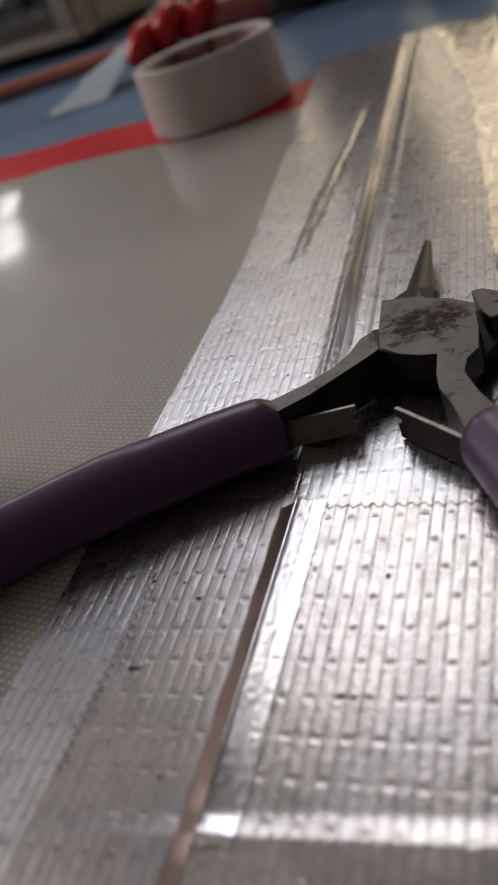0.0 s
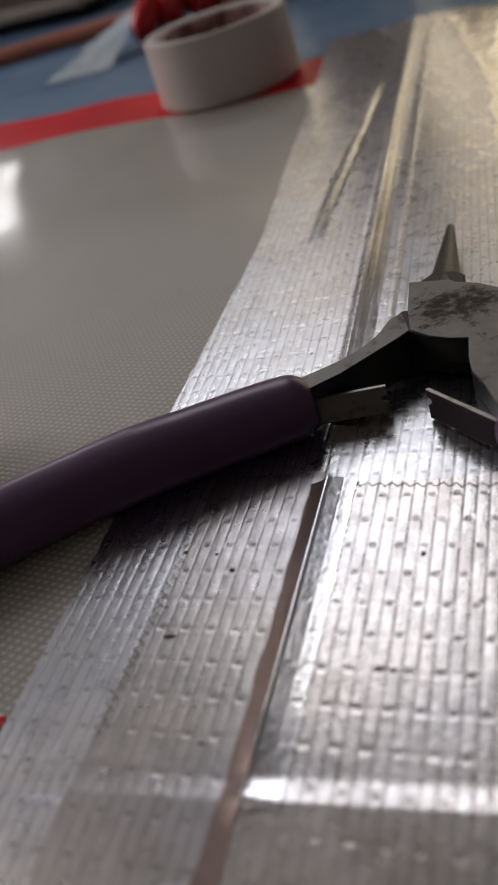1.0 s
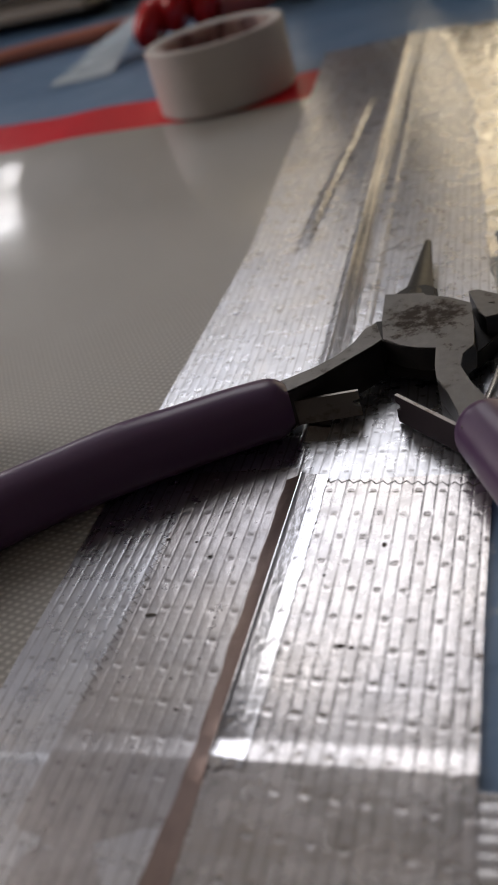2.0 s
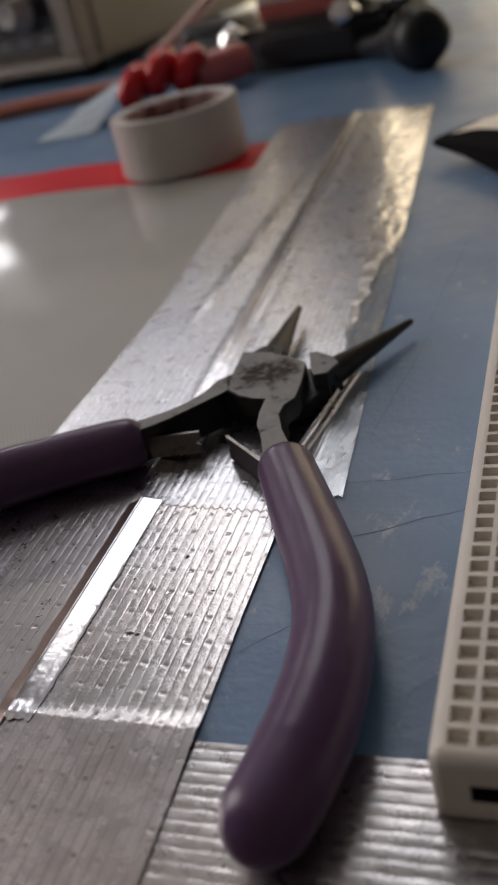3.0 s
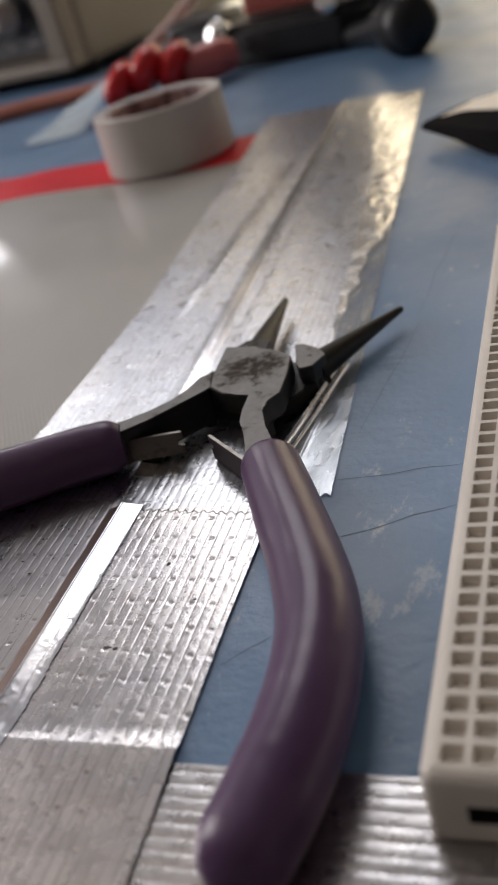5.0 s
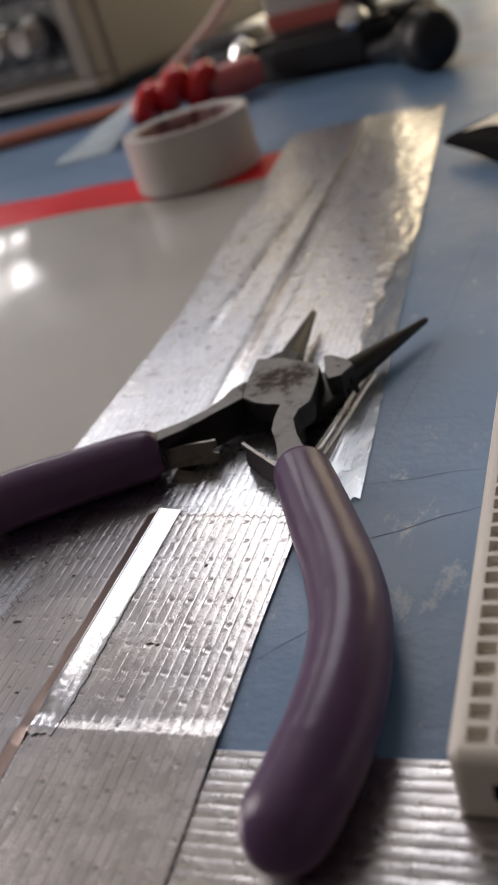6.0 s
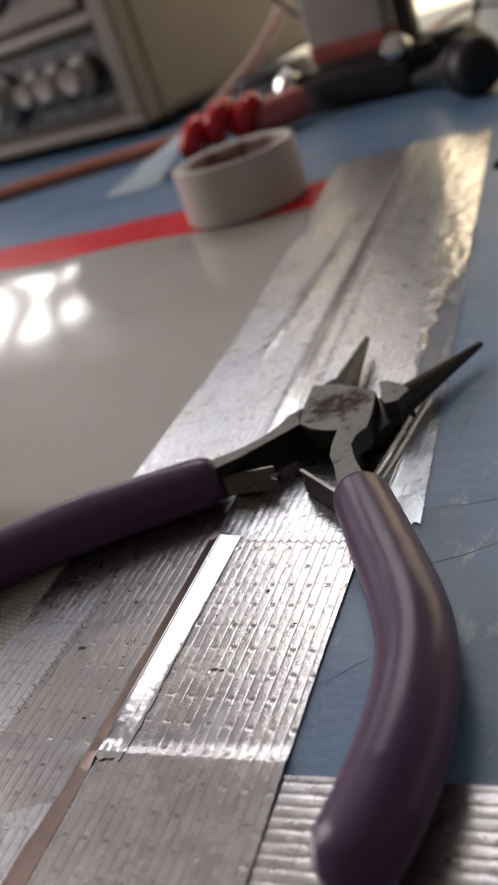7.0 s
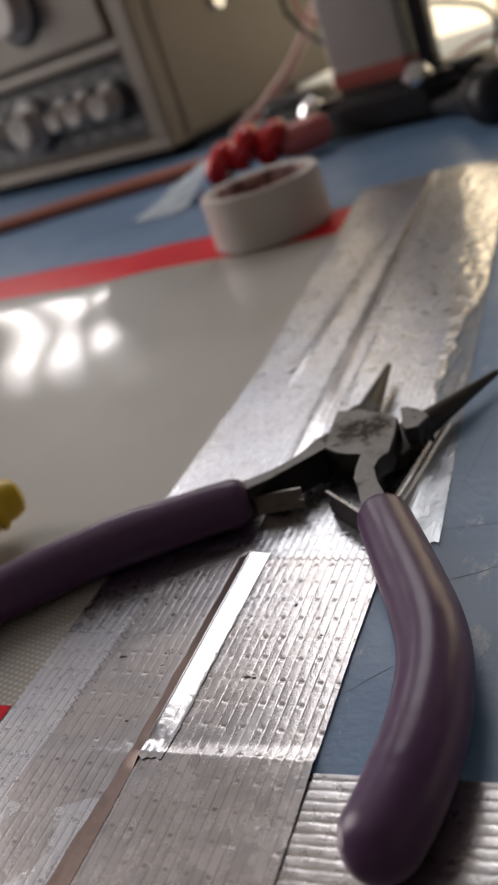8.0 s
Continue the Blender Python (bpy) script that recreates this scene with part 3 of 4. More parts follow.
sheet("foil_tape", -78.6, 64.0, -50.0, 5.2, 0.6, 0.13, cross_height, foil_ribbed, "ribbed silver foil tape laid across the blue mat")
sheet("foil_tape", -79.0, -30.0, -58.0, 287.0, 0.14, 0.28, base_height, foil_smooth, "long dull silver foil tape with a raised crease", base_edge)
side = sheet("foil_tape", -66.2, -51.6, -40.0, 50.5, 0.085, 0.25, side_height, foil_dull, "silver netted foil tape with a zigzag cut edge", side_edge)


def ridge_top(y):
    """Height of the crease where the two netted strips meet."""
    return 0.42 + 0.68 * max(0.0, min(1.0, (y - 4.0) / 7.0)) ** 0.7 + crest(y) * 0.9


def fold_height(x, y):
    """Hollow slope that falls from the crease and flattens out."""
    u = max(0.0, min(1.0, (x + 51.2) / 3.2))
    rub = max(0.0, min(1.0, (16 - y) / 9))
    low = 0.50 + crest(y) * 0.95
    bead = 0.05 * math.exp(-((x + 51.1) / 0.14) ** 2)
    return low + (ridge_top(y) - low) * (1 - u) ** 1.25 + bead + 0.010 * wobble(x * 0.5, y * 0.25, 13.0) + (0.006 + 0.026 * rub) * wobble(x * 1.3, y * 0.9, 14.0) + (0.12 + 0.3 * u) * scrim(x, y)


def fold_edge(x, y, left, right, near, far):
    if right:
        x += 0.28 * wobble(y * 0.3, 2.0, 15.0) + 0.15 * wobble(y * 1.5, 2.0, 16.0)
    if near:
        y += 0.5 * wobble(x * 1.2, 1.0, 17.0)
    return x, y


sheet("foil_fold", -51.2, -47.7, 5.6, 48.4, 0.07, 0.22, fold_height, foil_mirror, "smooth polished fold of silver foil tape", fold_edge)


def stain_height(x, y):
    u = max(0.0, min(1.0, (x + 53.2) / 2.0))
    return 0.37 + 0.5 * crest(y) + (ridge_top(y) - 0.37 - 0.5 * crest(y)) * u ** 1.3 + (0.5 - 0.4 * u) * scrim(x, y, 0.02, 0.05)


def stain_edge(x, y, left, right, near, far):
    u = (x + 53.2) / 2.0
    wide = 0.07 * max(0.0, 6.0 - y) + 0.3 * wobble(y * 0.22, 1.0, 18.0)
    return x - wide * (1 - u), y


def crease_height(x, y):
    return base_height(x, y) + 0.05


def crease_edge(x, y, left, right, near, far):
    u = (x + 52.5) / 3.0
    wide = 3.0 - 1.3 * max(0.0, min(1.0, (y - 90) / 90)) + (0.5 * wobble(y * 0.12, 2.0, 6.0) if right else 0.0)
    return -52.5 - 0.050 * max(0.0, y - 60) + wide * u, y


sheet("foil_fold", -52.5, -49.5, 56.0, 268.0, 0.15, 0.4, crease_height, foil_mirror, "long polished crease of silver foil tape", crease_edge, 0.03)
seam = sheet("stained_seam", -53.2, -51.2, -38.0, 48.0, 0.10, 0.25, stain_height, foil_brown, "brown-stained seam between two foil tapes", stain_edge)
tagged(seam, category="foil seam")
patch = sheet("foil_tape", -51.2, -27.6, -40.0, 47.6, 0.08, 0.22, patch_height, foil_bright, "bright silver netted foil tape patch with a zigzag cut end", patch_edge, 0.26)


def cut_edge_shade(a, b, period, swing, height, parent):
    """A dark strip painting the shadow along a toothed tape cut, from a to b."""
    n = int(math.hypot(b[0] - a[0], b[1] - a[1]) / period * 8)
    way = Vector((b[0] - a[0], b[1] - a[1])).normalized()
    verts, faces = [], []
    for k in range(n + 1):
        u = k / n
        x, y = a[0] + (b[0] - a[0]) * u, a[1] + (b[1] - a[1]) * u
        tooth = (2 * abs((k / 8.0) % 1.0 - 0.5) - 0.5) * 2 * swing + 0.15 * wobble(k * 0.06, a[0], 3.0)
        for s in (-0.5, 0.5):
            off = tooth + s * (0.15 + 0.06 * wobble(k * 0.3, 2.0, a[1]))
            px, py = x - way.y * off, y + way.x * off
            verts.append((px * MM, py * MM, height(px, py) * MM))
    for k in range(n):
        faces.append((2 * k, 2 * k + 1, 2 * k + 3, 2 * k + 2))
    line = mesh_object("cut_edge_shade", verts, faces, edge_shade)
    line.parent = parent
    line["label"] = "painted shade line along a toothed cut edge"


# Near-black colour for the shadow line at the zigzag cuts.
edge_shade = Mat("dark_edge_shade", (0.06, 0.05, 0.045), 0.6)
cut_edge_shade((-50.8, 47.6), (-29.0, 45.2), 1.45, 0.34, lambda x, y: patch_height(x, min(y, 47.0)) + 0.05, patch)
cut_edge_shade((-66.0, 37.0), (-67.3, 12.0), 1.35, 0.50, lambda x, y: 0.5 + 0.5 * crest(y), side)


# ---------------------------------------------------------------- round-nose pliers
def mm_points(points):
    return [tuple(c * MM for c in p) for p in points]


def pliers():
    p = tagged(empty("round_nose_pliers", (-0.038, 0.06, 0)), "worn steel round-nose pliers with purple vinyl grips, lying open", "pliers")

    def add(name, bm, material, label="", smooth=True):
        ob = part(name, bm, material, None, label, smooth)
        ob.parent = p
        ob.matrix_parent_inverse = p.matrix_world.inverted()
        return ob

    bpy.context.view_layer.update()
    # box joint with the arm that runs to one grip
    head = [(-44.2, 83.9), (-38.3, 82.9), (-38.0, 82.1), (-34.5, 80.7), (-31.3, 78.2), (-30.5, 72.0), (-30.2, 66.4)]
    arm = [(-31.6, 64.2), (-31.7, 61.4), (-30.0, 57.2), (-27.2, 52.0), (-26.4, 49.5), (-30.6, 47.6), (-31.2, 51.3), (-32.8, 55.5), (-34.4, 58.9), (-34.9, 62.0), (-35.05, 66.5)]
    curve = [(-37.5, 66.9), (-40.0, 68.0), (-42.7, 70.3), (-43.6, 76.0)]
    add("joint_block", bm_prism(mm_points(head + arm + curve), 3.2 * MM, 6.62 * MM, 0.15 * MM), arm_steel, "blackened and shade-darkened steel")
    add("ground_face", bm_prism(mm_points(head + arm + curve), 6.60 * MM, 6.82 * MM, 0.06 * MM), steel, "pitted bare grey steel face")
    # the lever below it, from the other grip to the other jaw
    low = [(-44.4, 75.6), (-45.9, 74.2), (-46.8, 70.6), (-48.6, 67.4), (-51.5, 64.7), (-55.0, 62.3), (-60.0, 60.0), (-60.4, 56.8), (-55.0, 58.4),
           (-50.6, 61.8), (-47.2, 65.6), (-44.2, 68.9), (-42.9, 70.6)]
    cheek = [(-46.0, 74.0), (-44.6, 76.6), (-42.6, 76.6), (-42.0, 71.0), (-44.0, 69.6), (-46.2, 71.2)]
    add("inner_cheek", bm_prism(mm_points(cheek), 0.7 * MM, 6.3 * MM, 0.1 * MM), black_steel)
    add("arm", bm_prism(mm_points(low), 0.7 * MM, 6.42 * MM, 0.15 * MM), arm_steel, "blackened and shade-darkened steel arm")
    add("ground_face", bm_prism(mm_points(low), 6.40 * MM, 6.60 * MM, 0.06 * MM), steel, "bare grey steel edge")
    under = [(-45.2, 76.0), (-44.0, 70.6), (-36.0, 67.6), (-30.0, 70.5), (-26.6, 76.6), (-28.0, 82.5), (-36.0, 83.0), (-43.5, 82.0)]
    add("lower_lever", bm_prism(mm_points(under), 0.7 * MM, 3.3 * MM, 0.2 * MM), black_steel)
    add("arm", bm_prism(mm_points(arm), 0.9 * MM, 3.25 * MM, 0.15 * MM), black_steel)
    shoulder = [(-32.0, 83.2), (-30.6, 83.4), (-27.6, 81.2), (-25.9, 78.9), (-27.2, 75.4), (-29.2, 74.8), (-30.3, 76.8), (-31.0, 79.8)]
    add("jaw_shoulder", bm_prism(mm_points(shoulder), 0.8 * MM, 5.92 * MM, 0.15 * MM), arm_steel)
    add("ground_face", bm_prism(mm_points(shoulder), 5.90 * MM, 6.10 * MM, 0.06 * MM), steel)
    foot = [(-44.0, 84.5), (-43.4, 80.5), (-36.4, 80.5), (-36.8, 86.2), (-38.4, 87.6), (-41.6, 87.6)]
    add("jaw_shoulder", bm_prism(mm_points(foot), 0.8 * MM, 6.0 * MM, 0.4 * MM), black_steel)
    # the two round jaws
    for a, b in (((-39.9, 84.0, 3.6, 2.75), (-40.6, 108.7, 3.4, 0.62)), ((-28.6, 78.6, 3.5, 2.7), (-17.3, 99.4, 2.8, 0.60))):
        line = []
        for k in range(22):
            u = k / 21
            r = a[3] + (b[3] - a[3]) * u ** 0.92
            line.append([*(a[i] + (b[i] - a[i]) * u for i in range(3)), r])
        e = np.array(b[:3]) - np.array(a[:3])
        e /= np.linalg.norm(e)
        line.append([*(np.array(b[:3]) + e * 0.35), b[3] * 0.75])
        line.append([*(np.array(b[:3]) + e * 0.5), b[3] * 0.3])
        add("jaw", bm_sweep(np.array(line) * MM, 20), black_steel, "dark conical jaw")
    # leaf springs
    for a, b, top in (((-58.5, 58.9), (-45.2, 61.0), 4.7), ((-31.6, 51.5), (-40.0, 59.4), 4.5)):
        wx, wy = b[0] - a[0], b[1] - a[1]
        long = math.hypot(wx, wy)
        nx, ny = -wy / long * 0.25, wx / long * 0.25
        bm = bmesh.new()
        foot_z = 0.9 if a[0] < -40 else 0.45
        side = [(0, foot_z), (1.0, foot_z), (1.0, 2.3), (0.93, 2.6), (0.93, 3.3), (1.0, 3.5), (1.0, top), (0, top)]
        rings = []
        for s in (-1, 1):
            rings.append([bm.verts.new(((a[0] + wx * u + nx * s) * MM, (a[1] + wy * u + ny * s) * MM, z * MM)) for u, z in side])
        bm.faces.new(rings[0])
        bm.faces.new(rings[1][::-1])
        for k in range(len(side)):
            j = (k + 1) % len(side)
            bm.faces.new((rings[0][k], rings[0][j], rings[1][j], rings[1][k]))
        # Right leaf: shade put into a near-black colour, glint added as a pale edge.
        right_leaf = a[0] > -40
        add("spring_leaf", bm, slot_dark if right_leaf else leaf_steel, "thin spring leaf coloured near-black for its shade" if right_leaf else "thin rust-flecked spring leaf", False)
        if right_leaf:
            edge = [(a[0] + nx, a[1] + ny), (b[0] + nx, b[1] + ny), (b[0] - nx, b[1] - ny), (a[0] - nx, a[1] - ny)]
            add("glint_edge", bm_prism(mm_points(edge), (top + 0.002) * MM, (top + 0.08) * MM), leaf_steel, "added pale edge standing in for a glint", False)
    # dipped grips
    right = [(-28.9, 52.2), (-26.0, 46.2), (-21.6, 37.0), (-17.2, 27.5), (-14.6, 20.0), (-13.5, 12.8), (-13.4, 5.5), (-14.1, -0.5), (-15.2, -5.4), (-16.6, -10.2)]
    left = [(-54.4, 59.6), (-60.5, 56.9), (-67.0, 53.4), (-73.2, 50.0), (-79.2, 46.3), (-85.0, 42.0), (-90.5, 37.3), (-97.0, 30.0), (-102.0, 21.5), (-106.5, 11.5)]
    for points, seed in ((right, 1.0), (left, 5.0)):
        line = smooth_line(points, 90)
        rows = []
        for k, (x, y) in enumerate(line):
            u = k / 89
            r = 4.15 + 0.45 * min(1.0, u / 0.35) - 0.4 * max(0.0, (u - 0.75) / 0.25) + 0.09 * wobble(u * 5, 0, seed) + 0.025 * wobble(u * 22, 0, seed)
            mid = r + 0.12
            if k < 5:
                r *= (0.70, 0.84, 0.93, 0.98, 1.0)[k]
            tail = 89 - k
            if tail < 9:
                r *= math.sqrt(max(0.02, 1 - (1 - tail / 9) ** 2))
            rows.append((x, y, mid, r))
        add("grip", bm_sweep(np.array(rows) * MM, 40, 2.0), purple, "purple dipped-vinyl grip")
    return p


pliers()


# ---------------------------------------------------------------- breadboard
def breadboard():
    g = 2.54
    rows, top, depth, floor_z = 47, 8.5, 1.1, 0.35
    b = tagged(empty("breadboard", (0, 0, 0)), "off-white plastic solderless breadboard with square holes", "breadboard")
    bpy.context.view_layer.update()
    cols = [g * (i + 0.5) for i in range(5)] + [g * (i + 8.5) for i in range(5)]
    ys = [g * (j + 0.5) for j in range(rows)]
    x0, x1, y0, y1 = -1.35, g * 13.5 + 1.3, -1.1, g * rows + 1.3
    hx, hy = 0.97, 0.93
    bm = bmesh.new()

    def quad(*v):
        bm.faces.new([bm.verts.new((p[0] * MM, p[1] * MM, p[2] * MM)) for p in v])

    def flat(a, c, d, e):
        if c - a > 1e-6 and e - d > 1e-6:
            quad((a, d, top), (c, d, top), (c, e, top), (a, e, top))

    rim = 1.3
    x_lines = [x0 + rim] + [v for c in cols for v in (c - hx, c + hx)] + [x1 - rim]
    y_lines = [y0 + rim] + [v for c in ys for v in (c - hy, c + hy)] + [y1 - rim]
    for i in range(len(x_lines) - 1):
        for j in range(len(y_lines) - 1):
            a, c, d, e = x_lines[i], x_lines[i + 1], y_lines[j], y_lines[j + 1]
            if i % 2 == 1 and j % 2 == 1:
                t = 0.12
                zb = top - depth
                quad((a, d, top), (c, d, top), (c - t, d + t, zb), (a + t, d + t, zb))
                quad((c, d, top), (c, e, top), (c - t, e - t, zb), (c - t, d + t, zb))
                quad((c, e, top), (a, e, top), (a + t, e - t, zb), (c - t, e - t, zb))
                quad((a, e, top), (a, d, top), (a + t, d + t, zb), (a + t, e - t, zb))
                quad((a + t, d + t, zb), (c - t, d + t, zb), (c - t, e - t, zb), (a + t, e - t, zb))
            else:
                flat(a, c, d, e)
    bmesh.ops.remove_doubles(bm, verts=bm.verts, dist=1e-7)
    # rounded shoulder and side walls
    def round_loop(inset, z, radius=1.3, steps=5):
        pts = []
        for cx, cy, start in ((x0, y0, 180), (x1, y0, 270), (x1, y1, 0), (x0, y1, 90)):
            ox, oy = cx + (radius if cx == x0 else -radius), cy + (radius if cy == y0 else -radius)
            for q in range(steps + 1):
                ang = radians(start + 90 * q / steps)
                pts.append((ox + (radius - inset) * math.cos(ang), oy + (radius - inset) * math.sin(ang), z))
        return pts

    loops = [round_loop(rim * (1 - math.sin(a)), top - rim * (1 - math.cos(a))) for a in (0, 0.3, 0.6, 0.95, 1.3, math.pi / 2)]
    per = len(loops[0]) // 4
    loops.append(round_loop(0.0, 1.2))
    loops.append(round_loop(0.35, floor_z))
    for n, (r0, r1) in enumerate(zip(loops, loops[1:])):
        for k in range(len(r0)):
            j = (k + 1) % len(r0)
            if n == len(loops) - 3 and k == per - 1:
                continue
            corner = [p for n2, p in enumerate((r0[k], r0[j], r1[j], r1[k])) if n2 != 1 or math.dist(p, r0[k]) > 1e-6]
            quad(*corner)
    # end wall with its slot
    sx0, sx1, sz0, sz1 = x0 + 3.5, x0 + 12.2, 3.1, 5.1
    xs, zs = (x0 + rim, sx0, sx1, x1 - rim), (1.2, sz0, sz1, top - rim)
    for i in range(3):
        for j in range(3):
            if not (i == 1 and j == 1):
                quad((xs[i], y0, zs[j]), (xs[i + 1], y0, zs[j]), (xs[i + 1], y0, zs[j + 1]), (xs[i], y0, zs[j + 1]))
    quad(*((x, y0 + 0.3, floor_z) for x in (x0, x1)), *((x, y1, floor_z) for x in (x1, x0)))
    body = part("body", bm, board_plastic, None, "", False)
    body.parent = b
    slot = part("end_slot", join_bm(bm_box(sx0 * MM, sx1 * MM, (y0 + 1.8) * MM, (y0 + 2.2) * MM, (sz0 - 0.2) * MM, (sz1 + 0.2) * MM),
                                    bm_box((sx0 - 0.2) * MM, sx0 * MM, (y0 + 0.02) * MM, (y0 + 2.0) * MM, sz0 * MM, sz1 * MM),
                                    bm_box(sx1 * MM, (sx1 + 0.2) * MM, (y0 + 0.02) * MM, (y0 + 2.0) * MM, sz0 * MM, sz1 * MM),
                                    bm_box(sx0 * MM, sx1 * MM, (y0 + 0.02) * MM, (y0 + 2.0) * MM, (sz0 - 0.2) * MM, sz0 * MM),
                                    bm_box(sx0 * MM, sx1 * MM, (y0 + 0.02) * MM, (y0 + 2.0) * MM, sz1 * MM, (sz1 + 0.2) * MM)), slot_dark, b, "dark recessed slot")
    for k in range(2):
        x = (x0 + 4, x1 - 10)[k]
        part("foot_pad", bm_box(x * MM, (x + 6) * MM, 20 * MM, 100 * MM, 0.0, 0.36 * MM), slot_dark, b)


breadboard()


# ---------------------------------------------------------------- masking tape roll
def tape_roll():
    r = tagged(empty("tape_roll", (-0.1185, 0.2535, 0.0008)), "roll of white masking tape standing on the silicone mat", "tape")
    ro, ri, h = 22.4, 18.8, 19.8
    prof = [(ri, 0.3), (ri + 0.3, 0), (ro - 0.5, 0), (ro, 0.5), (ro, h - 0.5), (ro - 0.4, h), (ri + 0.2, h - 0.25), (ri, h - 0.3), (ri, 0.3)]
    ob = part("tape", bm_lathe([(a * MM, c * MM) for a, c in prof], 64), paper_tape, r, "", True)
    core = [(ri - 2.2, 0.6), (ri - 0.05, 0.6), (ri - 0.05, h - 0.7), (ri - 2.2, h - 0.7), (ri - 2.2, 0.6)]
    part("core", bm_lathe([(a * MM, c * MM) for a, c in core], 64), card, r, "printed brown cardboard core", True)


tape_roll()


# ---------------------------------------------------------------- clear tape and film
def clear_strip():
    """The wrinkled clear tape along the edge of the long foil."""
    high_strip = [True]

    def high(x, y):
        crumple = max(0.0, min(1.0, (y - 95) / 60))
        return 0.42 + 0.07 * wobble(x * 0.4, y * 0.2, 21.0) + crumple * (0.24 * abs(wobble(x * 0.25, y * 0.06, 22.0)) + 0.08 * abs(wobble(x * 0.8, y * 0.25, 23.0)))

    def rim(x, y, left, right, near, far):
        u = (x + 31.5) / 9.7
        lx = -28.6 - 0.085 * max(0.0, y - 84) - 0.10 * max(0.0, y - 200) + 0.9 * wobble(y * 0.11, 3.0, 1.0) + 0.4 * wobble(y * 0.5, 3.0, 2.0)
        rx = -20.0 - 0.063 * (y - 47) + 0.15 * wobble(y * 0.2, 5.0, 1.0)
        if high_strip[0]:
            rx = lx + (rx - lx) * max(0.22, min(1.0, (y - 108) / 48 + 0.25 * wobble(y * 0.13, 8.0, 1.0)))
        return lx + (rx - lx) * u, y + (1.5 * wobble(x * 0.3, 2.0, 1.0) if far else 1.8 * wobble(x * 0.6, 2.0, 4.0) if near else 0.0)

    ob = sheet("shiny_tape", -31.5, -21.8, 106.0, 281.0, 0.3, 0.5, high, foil_film, "wrinkled shiny tape stuck along the foil edge", rim, 0.05)
    tagged(ob, category="tape")

    def flat(x, y):
        return 0.33 + 0.6 * scrim(x, y) + 0.03 * wobble(x * 0.5, y * 0.15, 24.0) + 0.14 * math.exp(-((x + 27.2 - 0.05 * (y - 50)) / 0.35) ** 2)

    high_strip[0] = False
    near_tape = sheet("clear_tape", -31.5, -21.8, 48.6, 165.0, 0.2, 0.5, flat, clear_lay, "clear glossy tape laid over the blue mat beside the foil", rim, 0.05)
    tagged(near_tape, category="tape")



foil_film_mat = Mat("crumpled_bright_film", (0.95, 0.93, 0.89), 0.2, 0.9)
foil_film_mat.to("Roughness", foil_film_mat.ramp(foil_film_mat.noise(0.006, 4.0), [(0.3, 0.16), (0.7, 0.34)]))
foil_film_mat.to("Normal", foil_film_mat.bump(foil_film_mat.noise(0.007, 3.0, (1.4, 0.6, 1)), 0.00012, 0.6))
foil_film = foil_film_mat.m
clear_lay_mat = Mat("clear_tape_laid", (0.62, 0.65, 0.68), 0.18, 0.45)
clear_lay_mat.to("Alpha", clear_lay_mat.ramp(clear_lay_mat.noise(0.005, 4.0, (1.6, 0.5, 1)), [(0.35, 0.40), (0.65, 0.80)]))
clear_lay_mat.to("Normal", clear_lay_mat.bump(clear_lay_mat.noise(0.004, 4.0, (1.5, 0.4, 1)), 0.0003, 0.6))
clear_lay = clear_lay_mat.m
clear_strip()


def film_curl():
    """A narrow curl of clear film standing up beside the pliers."""
    thing = tagged(empty("film_curl", (-0.027, 0.07, 0)), "narrow curled strip of clear film with pale edges", "film")
    bpy.context.view_layer.update()
    for off, high in ((0.0, 1.6), (1.5, 0.9)):
        verts, faces = [], []
        n = 30
        for k in range(n + 1):
            u = k / n
            x = -31.4 + off + (6.4 - off * 0.4) * u + 0.3 * math.sin(u * 5)
            y = 53.0 + 31.5 * u
            for s, z in ((0, 0.5), (0.10, 0.5 + high * (0.6 + 0.4 * u)), (0.20, 0.5 + high * (0.6 + 0.4 * u)), (0.36, 0.5)):
                verts.append(((x + s) * MM, y * MM, z * MM))
        for k in range(n):
            for s in range(3):
                a = 4 * k + s
                faces.append((a, a + 1, a + 5, a + 4))
        ob = mesh_object("film_fold", verts, faces, foil_film, True)
        ob.parent = thing
        ob.matrix_parent_inverse = thing.matrix_world.inverted()


film_curl()


def foil_specks():
    """Small punctures and grit on the foil."""
    rng = random.Random(9)
    for x, y, wide, long in ((-66.0, 37.2, 0.55, 0.5), (-63.9, 24.6, 1.3, 0.55), (-39.0, 35.2, 0.6, 0.7), (-40.3, 20.2, 0.5, 0.5), (-41.4, 20.4, 0.9, 0.35),
                             (-59.5, 34.0, 0.5, 0.3), (-62.0, 36.6, 0.4, 0.3), (-33.0, 28.5, 0.45, 0.3), (-56.5, 12.0, 0.5, 0.3), (-45.0, 30.5, 0.35, 0.3)):
        bm = bmesh.new()
        n = 10
        wide, long = wide * 0.7, long * 0.65
        rim = [bm.verts.new(((x + wide * (0.6 + 0.5 * rng.random()) * math.cos(2 * math.pi * k / n)) * MM, (y + long * (0.6 + 0.5 * rng.random()) * math.sin(2 * math.pi * k / n)) * MM, 0.38 * MM)) for k in range(n)]
        top = bm.verts.new((x * MM, y * MM, 0.48 * MM))
        for k in range(n):
            bm.faces.new((rim[k], rim[(k + 1) % n], top))
        ob = part("grit_speck", bm, grit)
        tagged(ob, "dark speck of grit on the foil tape", "grit", "specks on the foil")


grit = Mat("dark_grit", (0.10, 0.088, 0.078), 0.7)
foil_specks()


